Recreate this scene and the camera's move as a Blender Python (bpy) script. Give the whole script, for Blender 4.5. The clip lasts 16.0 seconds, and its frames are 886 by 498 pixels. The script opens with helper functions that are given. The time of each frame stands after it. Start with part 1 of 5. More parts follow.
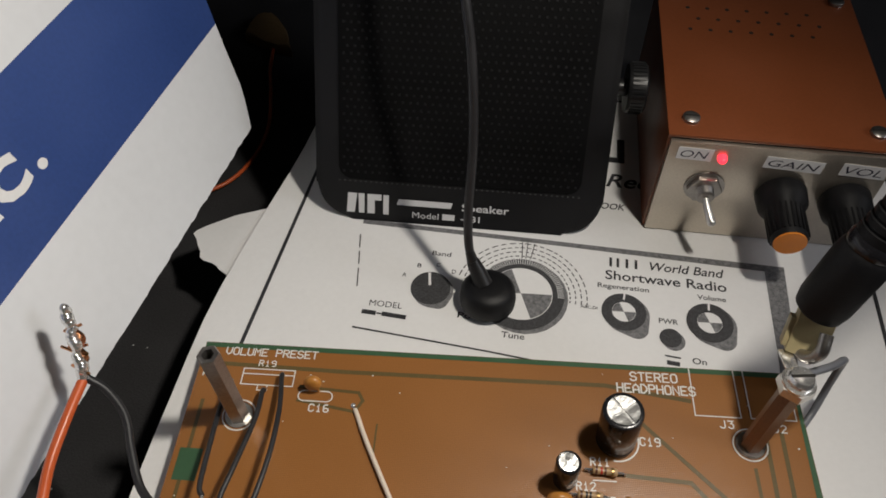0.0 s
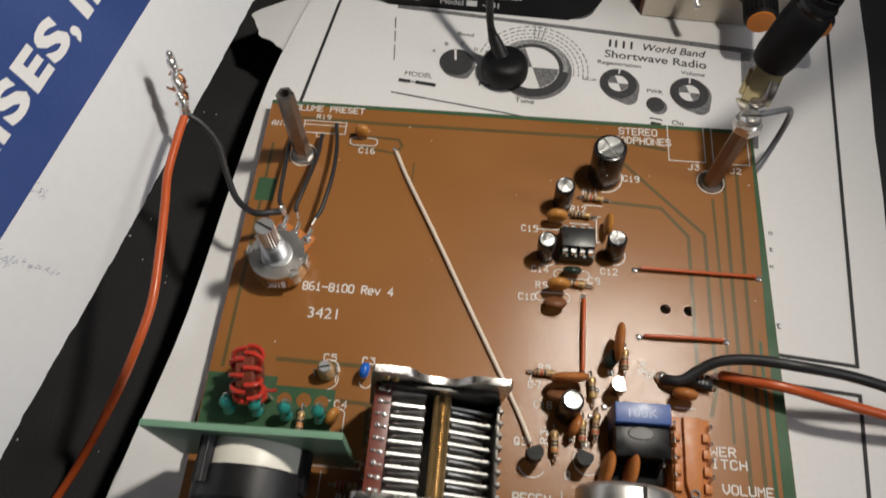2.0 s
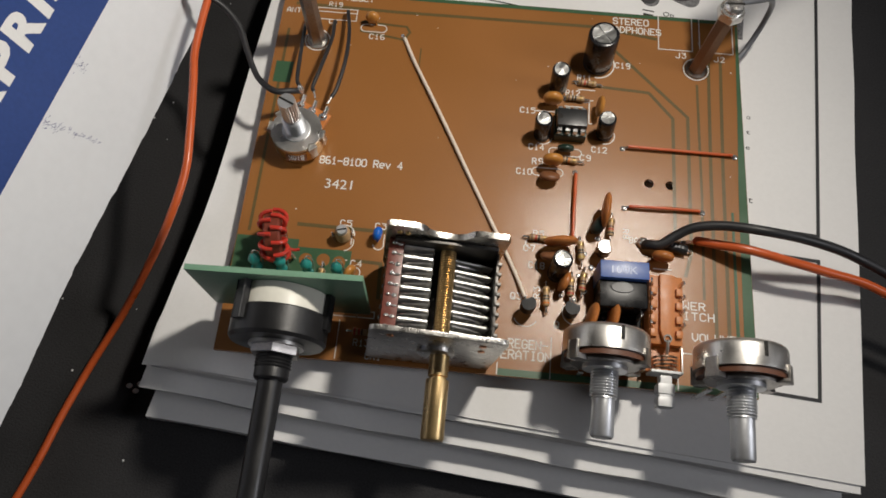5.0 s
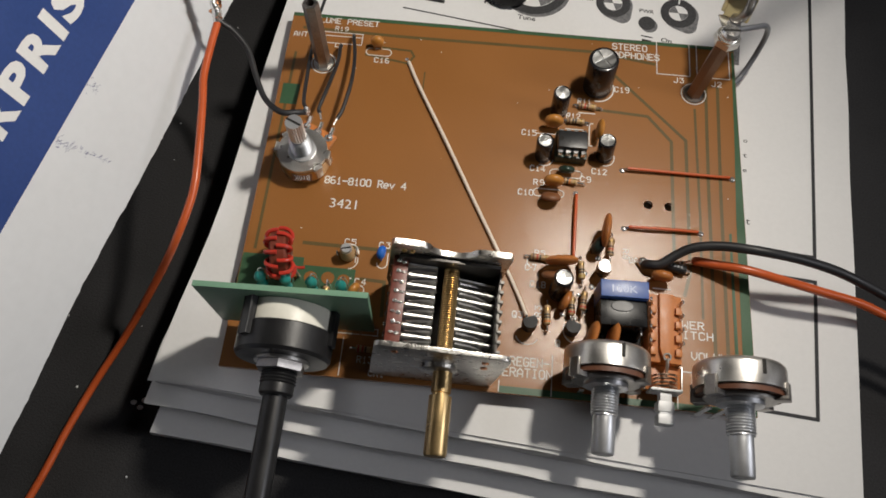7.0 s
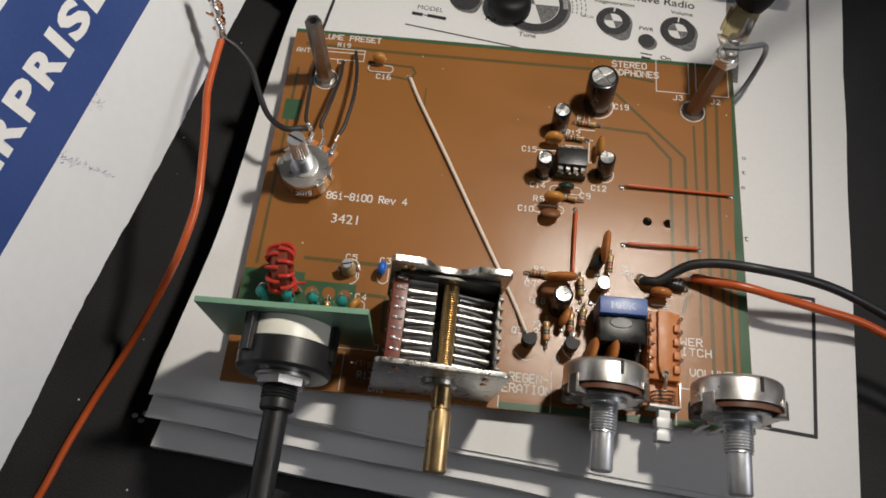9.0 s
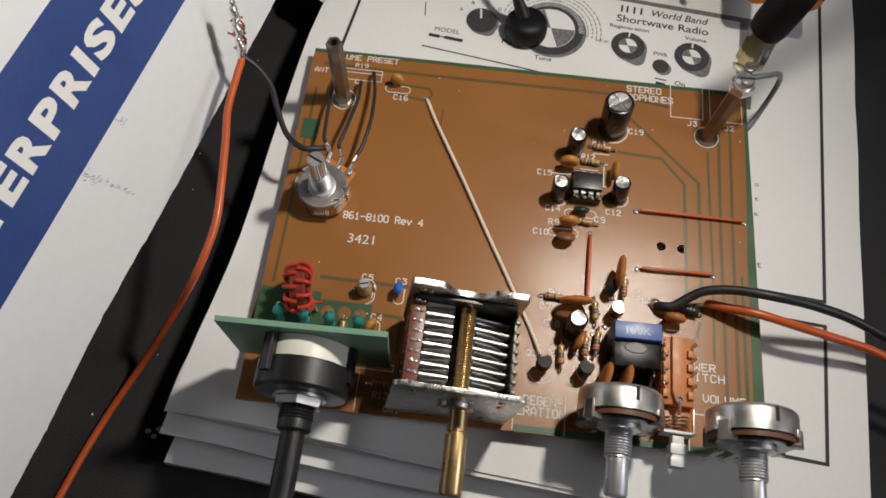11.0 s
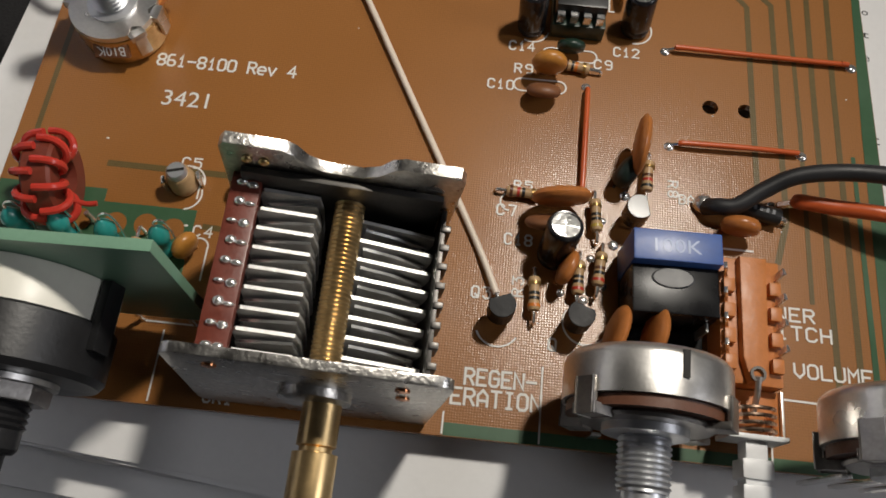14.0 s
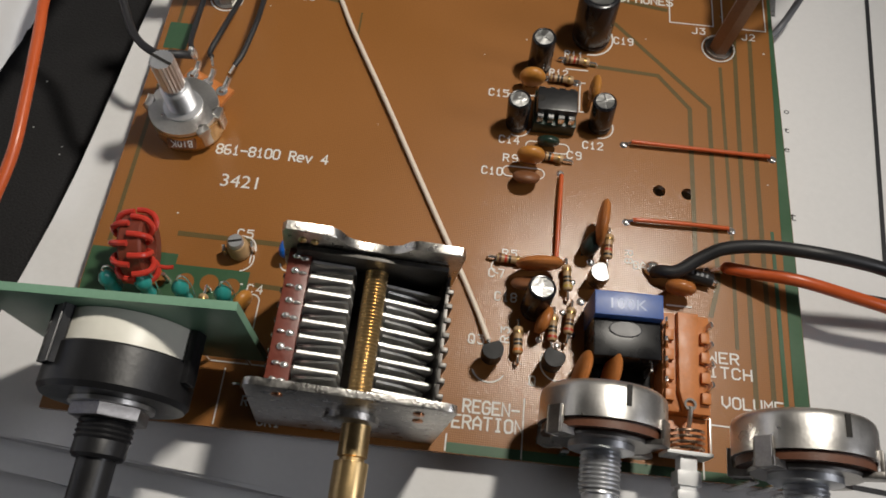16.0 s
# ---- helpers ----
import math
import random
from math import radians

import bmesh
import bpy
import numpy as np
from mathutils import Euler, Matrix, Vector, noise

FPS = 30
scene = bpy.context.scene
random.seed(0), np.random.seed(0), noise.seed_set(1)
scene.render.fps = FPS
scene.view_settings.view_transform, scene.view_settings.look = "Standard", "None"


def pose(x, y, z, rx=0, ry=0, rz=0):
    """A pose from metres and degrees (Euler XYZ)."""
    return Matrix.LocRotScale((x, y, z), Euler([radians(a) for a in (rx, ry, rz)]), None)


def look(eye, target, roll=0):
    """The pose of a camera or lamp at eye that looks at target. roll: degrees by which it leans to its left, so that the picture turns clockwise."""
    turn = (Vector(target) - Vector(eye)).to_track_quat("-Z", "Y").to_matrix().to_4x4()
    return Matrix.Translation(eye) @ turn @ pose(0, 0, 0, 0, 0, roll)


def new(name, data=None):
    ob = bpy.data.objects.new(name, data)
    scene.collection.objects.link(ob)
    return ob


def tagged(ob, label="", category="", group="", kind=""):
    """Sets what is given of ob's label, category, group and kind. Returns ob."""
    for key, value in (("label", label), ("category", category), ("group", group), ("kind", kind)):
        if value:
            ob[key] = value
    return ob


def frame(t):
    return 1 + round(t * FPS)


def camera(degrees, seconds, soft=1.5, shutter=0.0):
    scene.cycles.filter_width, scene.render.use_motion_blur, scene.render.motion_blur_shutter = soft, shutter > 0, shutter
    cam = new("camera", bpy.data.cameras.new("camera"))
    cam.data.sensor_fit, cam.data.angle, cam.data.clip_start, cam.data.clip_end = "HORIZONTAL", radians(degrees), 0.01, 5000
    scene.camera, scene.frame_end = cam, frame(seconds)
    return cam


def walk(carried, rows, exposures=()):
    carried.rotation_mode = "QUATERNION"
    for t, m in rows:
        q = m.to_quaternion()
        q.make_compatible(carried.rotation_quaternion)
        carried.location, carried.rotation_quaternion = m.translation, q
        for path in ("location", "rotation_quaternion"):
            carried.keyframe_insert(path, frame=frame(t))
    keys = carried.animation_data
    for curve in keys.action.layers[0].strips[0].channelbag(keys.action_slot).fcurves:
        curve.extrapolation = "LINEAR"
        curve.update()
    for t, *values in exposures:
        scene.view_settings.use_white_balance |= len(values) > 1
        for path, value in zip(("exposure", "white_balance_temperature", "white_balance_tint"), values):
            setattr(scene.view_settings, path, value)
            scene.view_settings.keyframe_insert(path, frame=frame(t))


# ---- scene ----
cam = camera(61.11, 16.0, soft=1.7, shutter=0.4)
PATH = [
    (0, (-0.00546, 0.04368, 0.21168), (-0.1033, 1.2828, -1.3551), -0.75),
    (0.5, (-0.00715, 0.04041, 0.21335), (-0.1049, 1.2856, -1.3487), -0.45),
    (1, (-0.00637, 0.03691, 0.21341), (-0.1052, 1.2583, -1.3673), -0.62),
    (1.5, (-0.00562, 0.00941, 0.22893), (-0.0759, 1.0316, -1.4887), 0.30),
    (2, (-0.00751, -0.00726, 0.23574), (-0.097, 0.8985, -1.5452), -0.79),
    (2.5, (-0.00692, -0.01704, 0.24137), (-0.0947, 0.8074, -1.5787), -1.10),
    (3, (-0.00633, -0.02251, 0.24543), (-0.0598, 0.7411, -1.6023), 0.71),
    (3.5, (-0.00771, -0.02616, 0.24911), (-0.0622, 0.7, -1.6136), 0.81),
    (3.7, (-0.00797, -0.02708, 0.24982), (-0.0689, 0.6814, -1.6195), 0.35),
    (5.8, (-0.00943, -0.03117, 0.25149), (-0.0612, 0.6944, -1.6116), 1.22),
    (6, (-0.00937, -0.03155, 0.25353), (-0.0687, 0.7211, -1.5985), 0.89),
    (6.5, (-0.0097, -0.03348, 0.25411), (-0.0641, 0.743, -1.5882), 1.36),
    (7, (-0.01037, -0.03309, 0.25364), (-0.0654, 0.7378, -1.591), 1.47),
    (7.5, (-0.00974, -0.032, 0.25504), (-0.0648, 0.7552, -1.5827), 1.66),
    (8, (-0.00947, -0.03097, 0.25612), (-0.0661, 0.7564, -1.5815), 1.60),
    (8.5, (-0.00986, -0.03131, 0.25598), (-0.0694, 0.7572, -1.5811), 1.30),
    (9, (-0.01041, -0.03166, 0.25612), (-0.0696, 0.7601, -1.5795), 1.56),
    (9.5, (-0.01173, -0.03057, 0.25815), (-0.0887, 0.7835, -1.567), 0.89),
    (9.7, (-0.01275, -0.0318, 0.2579), (-0.0918, 0.7849, -1.566), 0.90),
    (11.8, (-0.01686, -0.02851, 0.2597), (-0.0622, 0.7885, -1.5652), 3.62),
    (12, (-0.01499, -0.03023, 0.25615), (-0.0667, 0.7875, -1.5683), 3.14),
    (12.5, (-0.01435, -0.02531, 0.23462), (-0.0715, 0.7698, -1.5997), 1.77),
    (13, (-0.01278, -0.01806, 0.22091), (-0.0562, 0.7554, -1.623), 2.27),
    (13.5, (-0.00289, -0.0054, 0.17041), (-0.0359, 0.757, -1.6783), 3.33),
    (14, (0.00334, -0.00114, 0.15415), (-0.0348, 0.7343, -1.7053), 3.10),
    (14.5, (0.0018, -0.00281, 0.16335), (-0.0472, 0.7466, -1.6903), 2.89),
    (15, (0.00288, -0.00428, 0.17491), (-0.032, 0.7635, -1.6715), 3.85),
    (15.5, (0.00301, -0.00508, 0.18376), (-0.027, 0.7746, -1.6578), 4.12),
    (16, (0.00099, -0.01054, 0.18819), (-0.0248, 0.8171, -1.6323), 4.53),
]
walk(cam, [(t, look(eye, target, roll)) for t, eye, target, roll in PATH],
     [(0, -0.05), (1.3, -0.08), (2.4, 0.18), (3.7, 0.13), (12.3, 0.12), (14, 0.02), (16, 0.06)])

# ---- light ----
world = bpy.data.worlds.new("world")
scene.world = world
world.use_nodes = True
world.node_tree.nodes["Background"].inputs[0].default_value = (0.9, 0.95, 1.0, 1)
world.node_tree.nodes["Background"].inputs[1].default_value = 0.02


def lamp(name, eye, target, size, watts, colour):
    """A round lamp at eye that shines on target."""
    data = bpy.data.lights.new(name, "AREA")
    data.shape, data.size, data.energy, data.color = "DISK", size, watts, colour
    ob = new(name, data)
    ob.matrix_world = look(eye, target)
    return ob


lamp("desk_lamp_light", (0.084, 0.142, 0.278), (-0.30, -0.10, 0.05), 0.026, 0.77, (1.0, 0.935, 0.835))
# Soft fill added from the right to lift shadows; no known lamp there.
lamp("side_fill_light", (1.15, -0.1, 0.8), (0.0, 0.05, 0.0), 0.45, 3.5, (0.93, 0.94, 1.0))


# ---- materials ----
def mat(name, colour, rough=0.5, metal=0.0, vary=0.12, grain=900.0, bump=0.0, stain=60.0, emit=0.0, spec=0.5, coat=0.0):
    """A surface with two scales of variation in colour and gloss, and fine relief."""
    m = bpy.data.materials.new(name)
    m.use_nodes = True
    nt = m.node_tree
    b = nt.nodes["Principled BSDF"]
    b.inputs["Metallic"].default_value = metal
    b.inputs["Specular IOR Level"].default_value = spec
    b.inputs["Coat Weight"].default_value = coat
    tc = nt.nodes.new("ShaderNodeTexCoord")
    fine, wide = nt.nodes.new("ShaderNodeTexNoise"), nt.nodes.new("ShaderNodeTexNoise")
    fine.inputs["Scale"].default_value, wide.inputs["Scale"].default_value = grain, stain
    fine.inputs["Detail"].default_value, wide.inputs["Detail"].default_value = 4, 3
    nt.links.new(tc.outputs["Object"], fine.inputs["Vector"])
    nt.links.new(tc.outputs["Object"], wide.inputs["Vector"])
    mix = nt.nodes.new("ShaderNodeMath")
    mix.operation = "ADD"
    nt.links.new(fine.outputs["Fac"], mix.inputs[0])
    nt.links.new(wide.outputs["Fac"], mix.inputs[1])
    ramp = nt.nodes.new("ShaderNodeMapRange")
    ramp.inputs["From Min"].default_value, ramp.inputs["From Max"].default_value = 0.6, 1.4
    ramp.inputs["To Min"].default_value, ramp.inputs["To Max"].default_value = 1 - vary, 1 + vary
    nt.links.new(mix.outputs[0], ramp.inputs["Value"])
    tint = nt.nodes.new("ShaderNodeVectorMath")
    tint.operation = "SCALE"
    tint.inputs[0].default_value = colour
    nt.links.new(ramp.outputs[0], tint.inputs["Scale"])
    nt.links.new(tint.outputs[0], b.inputs["Base Color"])
    gloss = nt.nodes.new("ShaderNodeMapRange")
    gloss.inputs["From Min"].default_value, gloss.inputs["From Max"].default_value = 0.3, 0.7
    gloss.inputs["To Min"].default_value, gloss.inputs["To Max"].default_value = max(0.03, rough - 0.1 * rough - 0.03), min(1, rough + 0.15 * rough + 0.03)
    nt.links.new(wide.outputs["Fac"], gloss.inputs["Value"])
    nt.links.new(gloss.outputs[0], b.inputs["Roughness"])
    if bump:
        bp = nt.nodes.new("ShaderNodeBump")
        bp.inputs["Strength"].default_value, bp.inputs["Distance"].default_value = bump, 0.0004
        nt.links.new(fine.outputs["Fac"], bp.inputs["Height"])
        nt.links.new(bp.outputs[0], b.inputs["Normal"])
    if emit:
        b.inputs["Emission Color"].default_value = (*colour, 1)
        b.inputs["Emission Strength"].default_value = emit
    return m


M_TABLE = mat("black_table_cloth", (0.03, 0.0295, 0.031), 0.8, vary=0.4, grain=1500, bump=0.5, stain=40, spec=0.3)
M_WALL = mat("room_paint", (0.35, 0.33, 0.3), 0.9, vary=0.05, grain=200, stain=4)
M_PAPER = mat("white_paper", (0.77, 0.765, 0.76), 0.75, vary=0.03, grain=700, bump=0.08, stain=25)
M_PAPER2 = mat("paper_edges", (0.74, 0.73, 0.73), 0.8, vary=0.06, grain=1800, bump=0.15, stain=50)
M_INK = mat("printed_black", (0.022, 0.022, 0.025), 0.6, vary=0.35, grain=3000, stain=400)
M_INKSPECK = mat("speckled_copied_black", (0.04, 0.04, 0.043), 0.65, vary=0.95, grain=4500, stain=1800)
M_INKGREY = mat("printed_grey", (0.16, 0.16, 0.165), 0.65, vary=0.75, grain=4200, stain=900)
M_BOARD = mat("brown_laminate", (0.28, 0.111, 0.0245), 0.5, vary=0.12, grain=2600, bump=0.05, stain=26, spec=0.3)


def weave(m, period, strength, coat, coat_rough):
    """Woven relief under a clear varnish, as on a glass-cloth laminate."""
    nt = m.node_tree
    b = nt.nodes["Principled BSDF"]
    tc = nt.nodes.new("ShaderNodeTexCoord")
    total = None
    for axis in ("X", "Y"):
        w = nt.nodes.new("ShaderNodeTexWave")
        w.bands_direction = axis
        w.inputs["Scale"].default_value = 0.314 / period
        w.inputs["Distortion"].default_value = 2.5
        w.inputs["Detail"].default_value = 2
        w.inputs["Detail Scale"].default_value = 1.4
        nt.links.new(tc.outputs["Object"], w.inputs["Vector"])
        if total is None:
            total = w
        else:
            add = nt.nodes.new("ShaderNodeMath")
            nt.links.new(total.outputs["Fac"], add.inputs[0])
            nt.links.new(w.outputs["Fac"], add.inputs[1])
    bp = nt.nodes.new("ShaderNodeBump")
    bp.inputs["Strength"].default_value, bp.inputs["Distance"].default_value = strength, 0.00005
    nt.links.new(add.outputs[0], bp.inputs["Height"])
    for link in list(b.inputs["Normal"].links):
        nt.links.new(link.from_socket, bp.inputs["Normal"])
    nt.links.new(bp.outputs[0], b.inputs["Normal"])
    nt.links.new(bp.outputs[0], b.inputs["Coat Normal"])
    b.inputs["Coat Weight"].default_value, b.inputs["Coat Roughness"].default_value = coat, coat_rough


weave(M_BOARD, 0.00046, 0.23, 0.75, 0.225)
M_TRACE = mat("green_mask_over_bare_laminate", (0.12, 0.084, 0.029), 0.5, vary=0.15, grain=900, stain=60, spec=0.25)
weave(M_TRACE, 0.00046, 0.23, 0.75, 0.225)
M_GREEN = mat("green_mask", (0.045, 0.105, 0.052), 0.35, vary=0.1, grain=900, stain=60)
M_SILK = mat("white_silkscreen", (0.72, 0.70, 0.66), 0.55, vary=0.06, grain=3500)
M_STEEL = mat("tinned_steel", (0.74, 0.72, 0.69), 0.33, 0.93, vary=0.1, grain=1500, bump=0.06, stain=150)
M_CHROME = mat("bright_solder", (0.88, 0.87, 0.85), 0.22, 0.88, vary=0.12, grain=1500, stain=300)
M_ALU = mat("brushed_aluminium", (0.66, 0.67, 0.69), 0.4, 0.85, vary=0.06, grain=1200, bump=0.06, stain=80)
M_FRAME = mat("plated_frame_steel", (0.60, 0.58, 0.55), 0.3, 1.0, vary=0.28, grain=1600, bump=0.25, stain=350)
M_PLATE = mat("dull_aluminium_plate", (0.80, 0.79, 0.77), 0.42, 0.75, vary=0.12, grain=1800, bump=0.1, stain=300)
M_BRASS = mat("brass", (0.66, 0.47, 0.23), 0.31, 0.95, vary=0.12, grain=1200, bump=0.04, stain=150)
M_COPPER = mat("bare_copper", (0.60, 0.27, 0.13), 0.25, 1.0, vary=0.2, grain=2500, stain=600)
M_COPPERTIN = mat("coppery_tin", (0.72, 0.5, 0.36), 0.25, 0.95, vary=0.2, grain=2500, stain=600)
M_BLACK = mat("black_plastic", (0.013, 0.013, 0.014), 0.36, vary=0.25, grain=1300, bump=0.08, stain=90)
M_SLEEVE = mat("black_capacitor_sleeve", (0.012, 0.012, 0.014), 0.22, vary=0.3, grain=800, stain=200)
M_SPEAKER = mat("black_speaker_plastic", (0.005, 0.005, 0.006), 0.5, vary=0.3, grain=2200, bump=0.2, stain=50, spec=0.35)
M_GRILLE = mat("black_grille_cloth", (0.0035, 0.0035, 0.0038), 0.62, vary=0.3, grain=1500, stain=60, spec=0.1)
M_PHEN = mat("dark_red_phenolic", (0.135, 0.03, 0.018), 0.4, vary=0.2, grain=1800, bump=0.1, stain=250)
M_PHENB = mat("brown_phenolic", (0.19, 0.075, 0.03), 0.5, vary=0.15, grain=1800, bump=0.1, stain=250)
M_WAFER = mat("dark_brown_phenolic", (0.12, 0.045, 0.022), 0.5, vary=0.2, grain=1800, bump=0.1, stain=250)
M_SWITCH = mat("orange_phenolic", (0.48, 0.16, 0.035), 0.42, vary=0.12, grain=1500, bump=0.1, stain=250)
M_DISC = mat("orange_brown_ceramic", (0.40, 0.14, 0.035), 0.35, vary=0.15, grain=900, bump=0.05, stain=220)
M_DISC2 = mat("ochre_ceramic", (0.47, 0.2, 0.04), 0.35, vary=0.15, grain=900, bump=0.05, stain=220)
M_TAN = mat("tan_resistor", (0.43, 0.28, 0.145), 0.4, vary=0.14, grain=900, stain=300)
M_TEAL = mat("teal_choke_enamel", (0.03, 0.28, 0.26), 0.2, vary=0.15, grain=900, stain=300)
M_BLUE = mat("blue_plastic", (0.03, 0.085, 0.30), 0.4, vary=0.15, grain=900, bump=0.04, stain=150, spec=0.7)
M_BLUEDROP = mat("blue_enamel", (0.01, 0.11, 0.5), 0.22, vary=0.1, grain=900, stain=200)
M_DKGREEN = mat("dark_green_enamel", (0.007, 0.016, 0.012), 0.5, vary=0.2, grain=900, stain=200)
M_SOCKET = mat("dark_green_socket", (0.012, 0.03, 0.02), 0.35, vary=0.2, grain=900, stain=200)
M_PCBGREEN = mat("pale_green_fibreglass", (0.2, 0.36, 0.25), 0.35, vary=0.08, grain=1200, bump=0.06, stain=90)
M_WHITEP = mat("off_white_plastic", (0.72, 0.70, 0.62), 0.4, vary=0.04, grain=700, stain=120)
M_NYLON = mat("white_nylon", (0.82, 0.83, 0.84), 0.35, vary=0.04, grain=700, stain=120)
M_YELLOW = mat("pale_yellow_plastic", (0.50, 0.42, 0.23), 0.5, vary=0.08, grain=700, stain=120)
M_REDWIRE = mat("orange_red_insulation", (0.52, 0.095, 0.024), 0.33, vary=0.08, grain=500, stain=120)
M_COILWIRE = mat("red_enamelled_wire", (0.5, 0.042, 0.028), 0.2, vary=0.1, grain=500, stain=200)
M_CORE = mat("dark_red_toroid_core", (0.16, 0.03, 0.015), 0.5, vary=0.15, grain=900, stain=200)
M_BLKWIRE = mat("black_insulation", (0.018, 0.018, 0.02), 0.46, vary=0.2, grain=500, stain=120)
M_GREYWIRE = mat("grey_insulation", (0.13, 0.135, 0.15), 0.4, vary=0.1, grain=500, stain=120)
M_WHITEWIRE = mat("cream_insulation", (0.72, 0.62, 0.52), 0.4, vary=0.06, grain=500, stain=120)
M_LID = mat("copper_brown_painted_lid", (0.22, 0.062, 0.022), 0.36, vary=0.1, grain=900, bump=0.06, stain=35, coat=0.2)
# Darker copy of the lid paint; the sides' shade is in the colour.
M_LIDSHADE = mat("copper_brown_paint_shaded", (0.16, 0.05, 0.02), 0.4, vary=0.1, grain=900, bump=0.06, stain=35)
M_CARD = mat("white_coated_card", (0.67, 0.685, 0.71), 0.5, vary=0.035, grain=300, bump=0.05, stain=18)
M_CARDRAW = mat("raw_card_edge", (0.60, 0.58, 0.55), 0.85, vary=0.15, grain=1500, bump=0.3, stain=120)
M_BANDBLUE = mat("blue_print", (0.028, 0.06, 0.21), 0.42, vary=0.12, grain=900, stain=25)
M_BANDWHITE = mat("white_print", (0.70, 0.70, 0.70), 0.5, vary=0.04, grain=900, stain=40)
M_LABEL = mat("speaker_label_white", (0.62, 0.62, 0.63), 0.5, vary=0.05, grain=2000)
M_TAPE = mat("white_label_tape", (0.74, 0.74, 0.75), 0.45, vary=0.04, grain=900, stain=100)
M_PEN = mat("dark_pen_ink", (0.02, 0.02, 0.045), 0.5, vary=0.2, grain=2500)
M_CAPORANGE = mat("orange_knob_cap", (0.72, 0.23, 0.025), 0.4, vary=0.06, grain=900, stain=120)
M_LED = mat("lit_red_led", (1.0, 0.03, 0.05), 0.2, vary=0.0, emit=2.5)
M_TRANSDULL = mat("dull_black_epoxy", (0.008, 0.008, 0.009), 0.5, vary=0.25, grain=1300, bump=0.08, stain=200, spec=0.2)
M_PANEL = mat("warm_brushed_aluminium", (0.60, 0.54, 0.46), 0.34, 0.9, vary=0.12, grain=1400, bump=0.06, stain=60)
M_TRIMBLACK = mat("black_trimmer_plastic", (0.006, 0.006, 0.007), 0.28, vary=0.25, grain=1300, stain=200, spec=0.28)
M_TRANS = mat("black_epoxy", (0.007, 0.007, 0.008), 0.26, vary=0.25, grain=1300, stain=200, spec=0.6)
M_DULLROD = mat("dull_brown_metal", (0.30, 0.17, 0.095), 0.42, 0.35, vary=0.12, grain=1500, bump=0.05, stain=150)
# Dark metal parts, and frame interior darkened to hold its shade.
M_DARKMETALSHADE = mat("dark_metal_and_shade", (0.09, 0.085, 0.08), 0.4, 0.9, vary=0.2, grain=1500, stain=200)
M_DARKGREY = mat("dark_grey_plastic", (0.03, 0.03, 0.033), 0.4, vary=0.2, grain=1500, stain=200)
M_PALEBLUE = mat("pale_blue_print", (0.26, 0.33, 0.52), 0.4, vary=0.15, grain=1500, stain=300)
M_STITCH = mat("dull_stitch_grey", (0.05, 0.05, 0.052), 0.7, vary=0.3, grain=1500)
M_OLDSTEEL = mat("dull_grey_plating", (0.36, 0.34, 0.32), 0.34, 0.95, vary=0.2, grain=1500, bump=0.08, stain=180)
M_CAPTOP = mat("crumpled_aluminium_top", (0.62, 0.62, 0.61), 0.32, 1.0, vary=0.15, grain=700, bump=0.4, stain=200)
# Near-black for the shade in slots, notches and holes laid on as marks.
M_HOLE = mat("hole_shade", (0.01, 0.008, 0.006), 0.8)
M_SMUDGE = mat("blue_pen_smudge", (0.17, 0.18, 0.30), 0.6, vary=0.5, grain=1500, stain=300)
M_KRAFT = mat("kraft_paper", (0.17, 0.105, 0.04), 0.7, vary=0.2, grain=900, bump=0.3, stain=80)
BANDS = {
    "brown": mat("band_brown", (0.09, 0.03, 0.012), 0.4), "black": mat("band_black", (0.01, 0.01, 0.01), 0.4),
    "red": mat("band_red", (0.42, 0.03, 0.015), 0.4), "orange": mat("band_orange", (0.6, 0.17, 0.02), 0.4),
    "gold": mat("band_gold", (0.36, 0.23, 0.08), 0.3, 0.7), "yellow": mat("band_yellow", (0.42, 0.3, 0.05), 0.4),
}


# ---- shapes, in millimetres ----
def smooth_line(pts, steps=7):
    """A curve through the points (Catmull-Rom)."""
    p = [Vector(q) for q in pts]
    if len(p) < 3:
        return p
    ext = [p[0] * 2 - p[1], *p, p[-1] * 2 - p[-2]]
    out = []
    for a, b, c, d in zip(ext, ext[1:], ext[2:], ext[3:]):
        for i in range(steps):
            t = i / steps
            out.append(0.5 * ((2 * b) + (c - a) * t + (2 * a - 5 * b + 4 * c - d) * t * t + (3 * b - a - 3 * c + d) * t ** 3))
    out.append(p[-1])
    return out


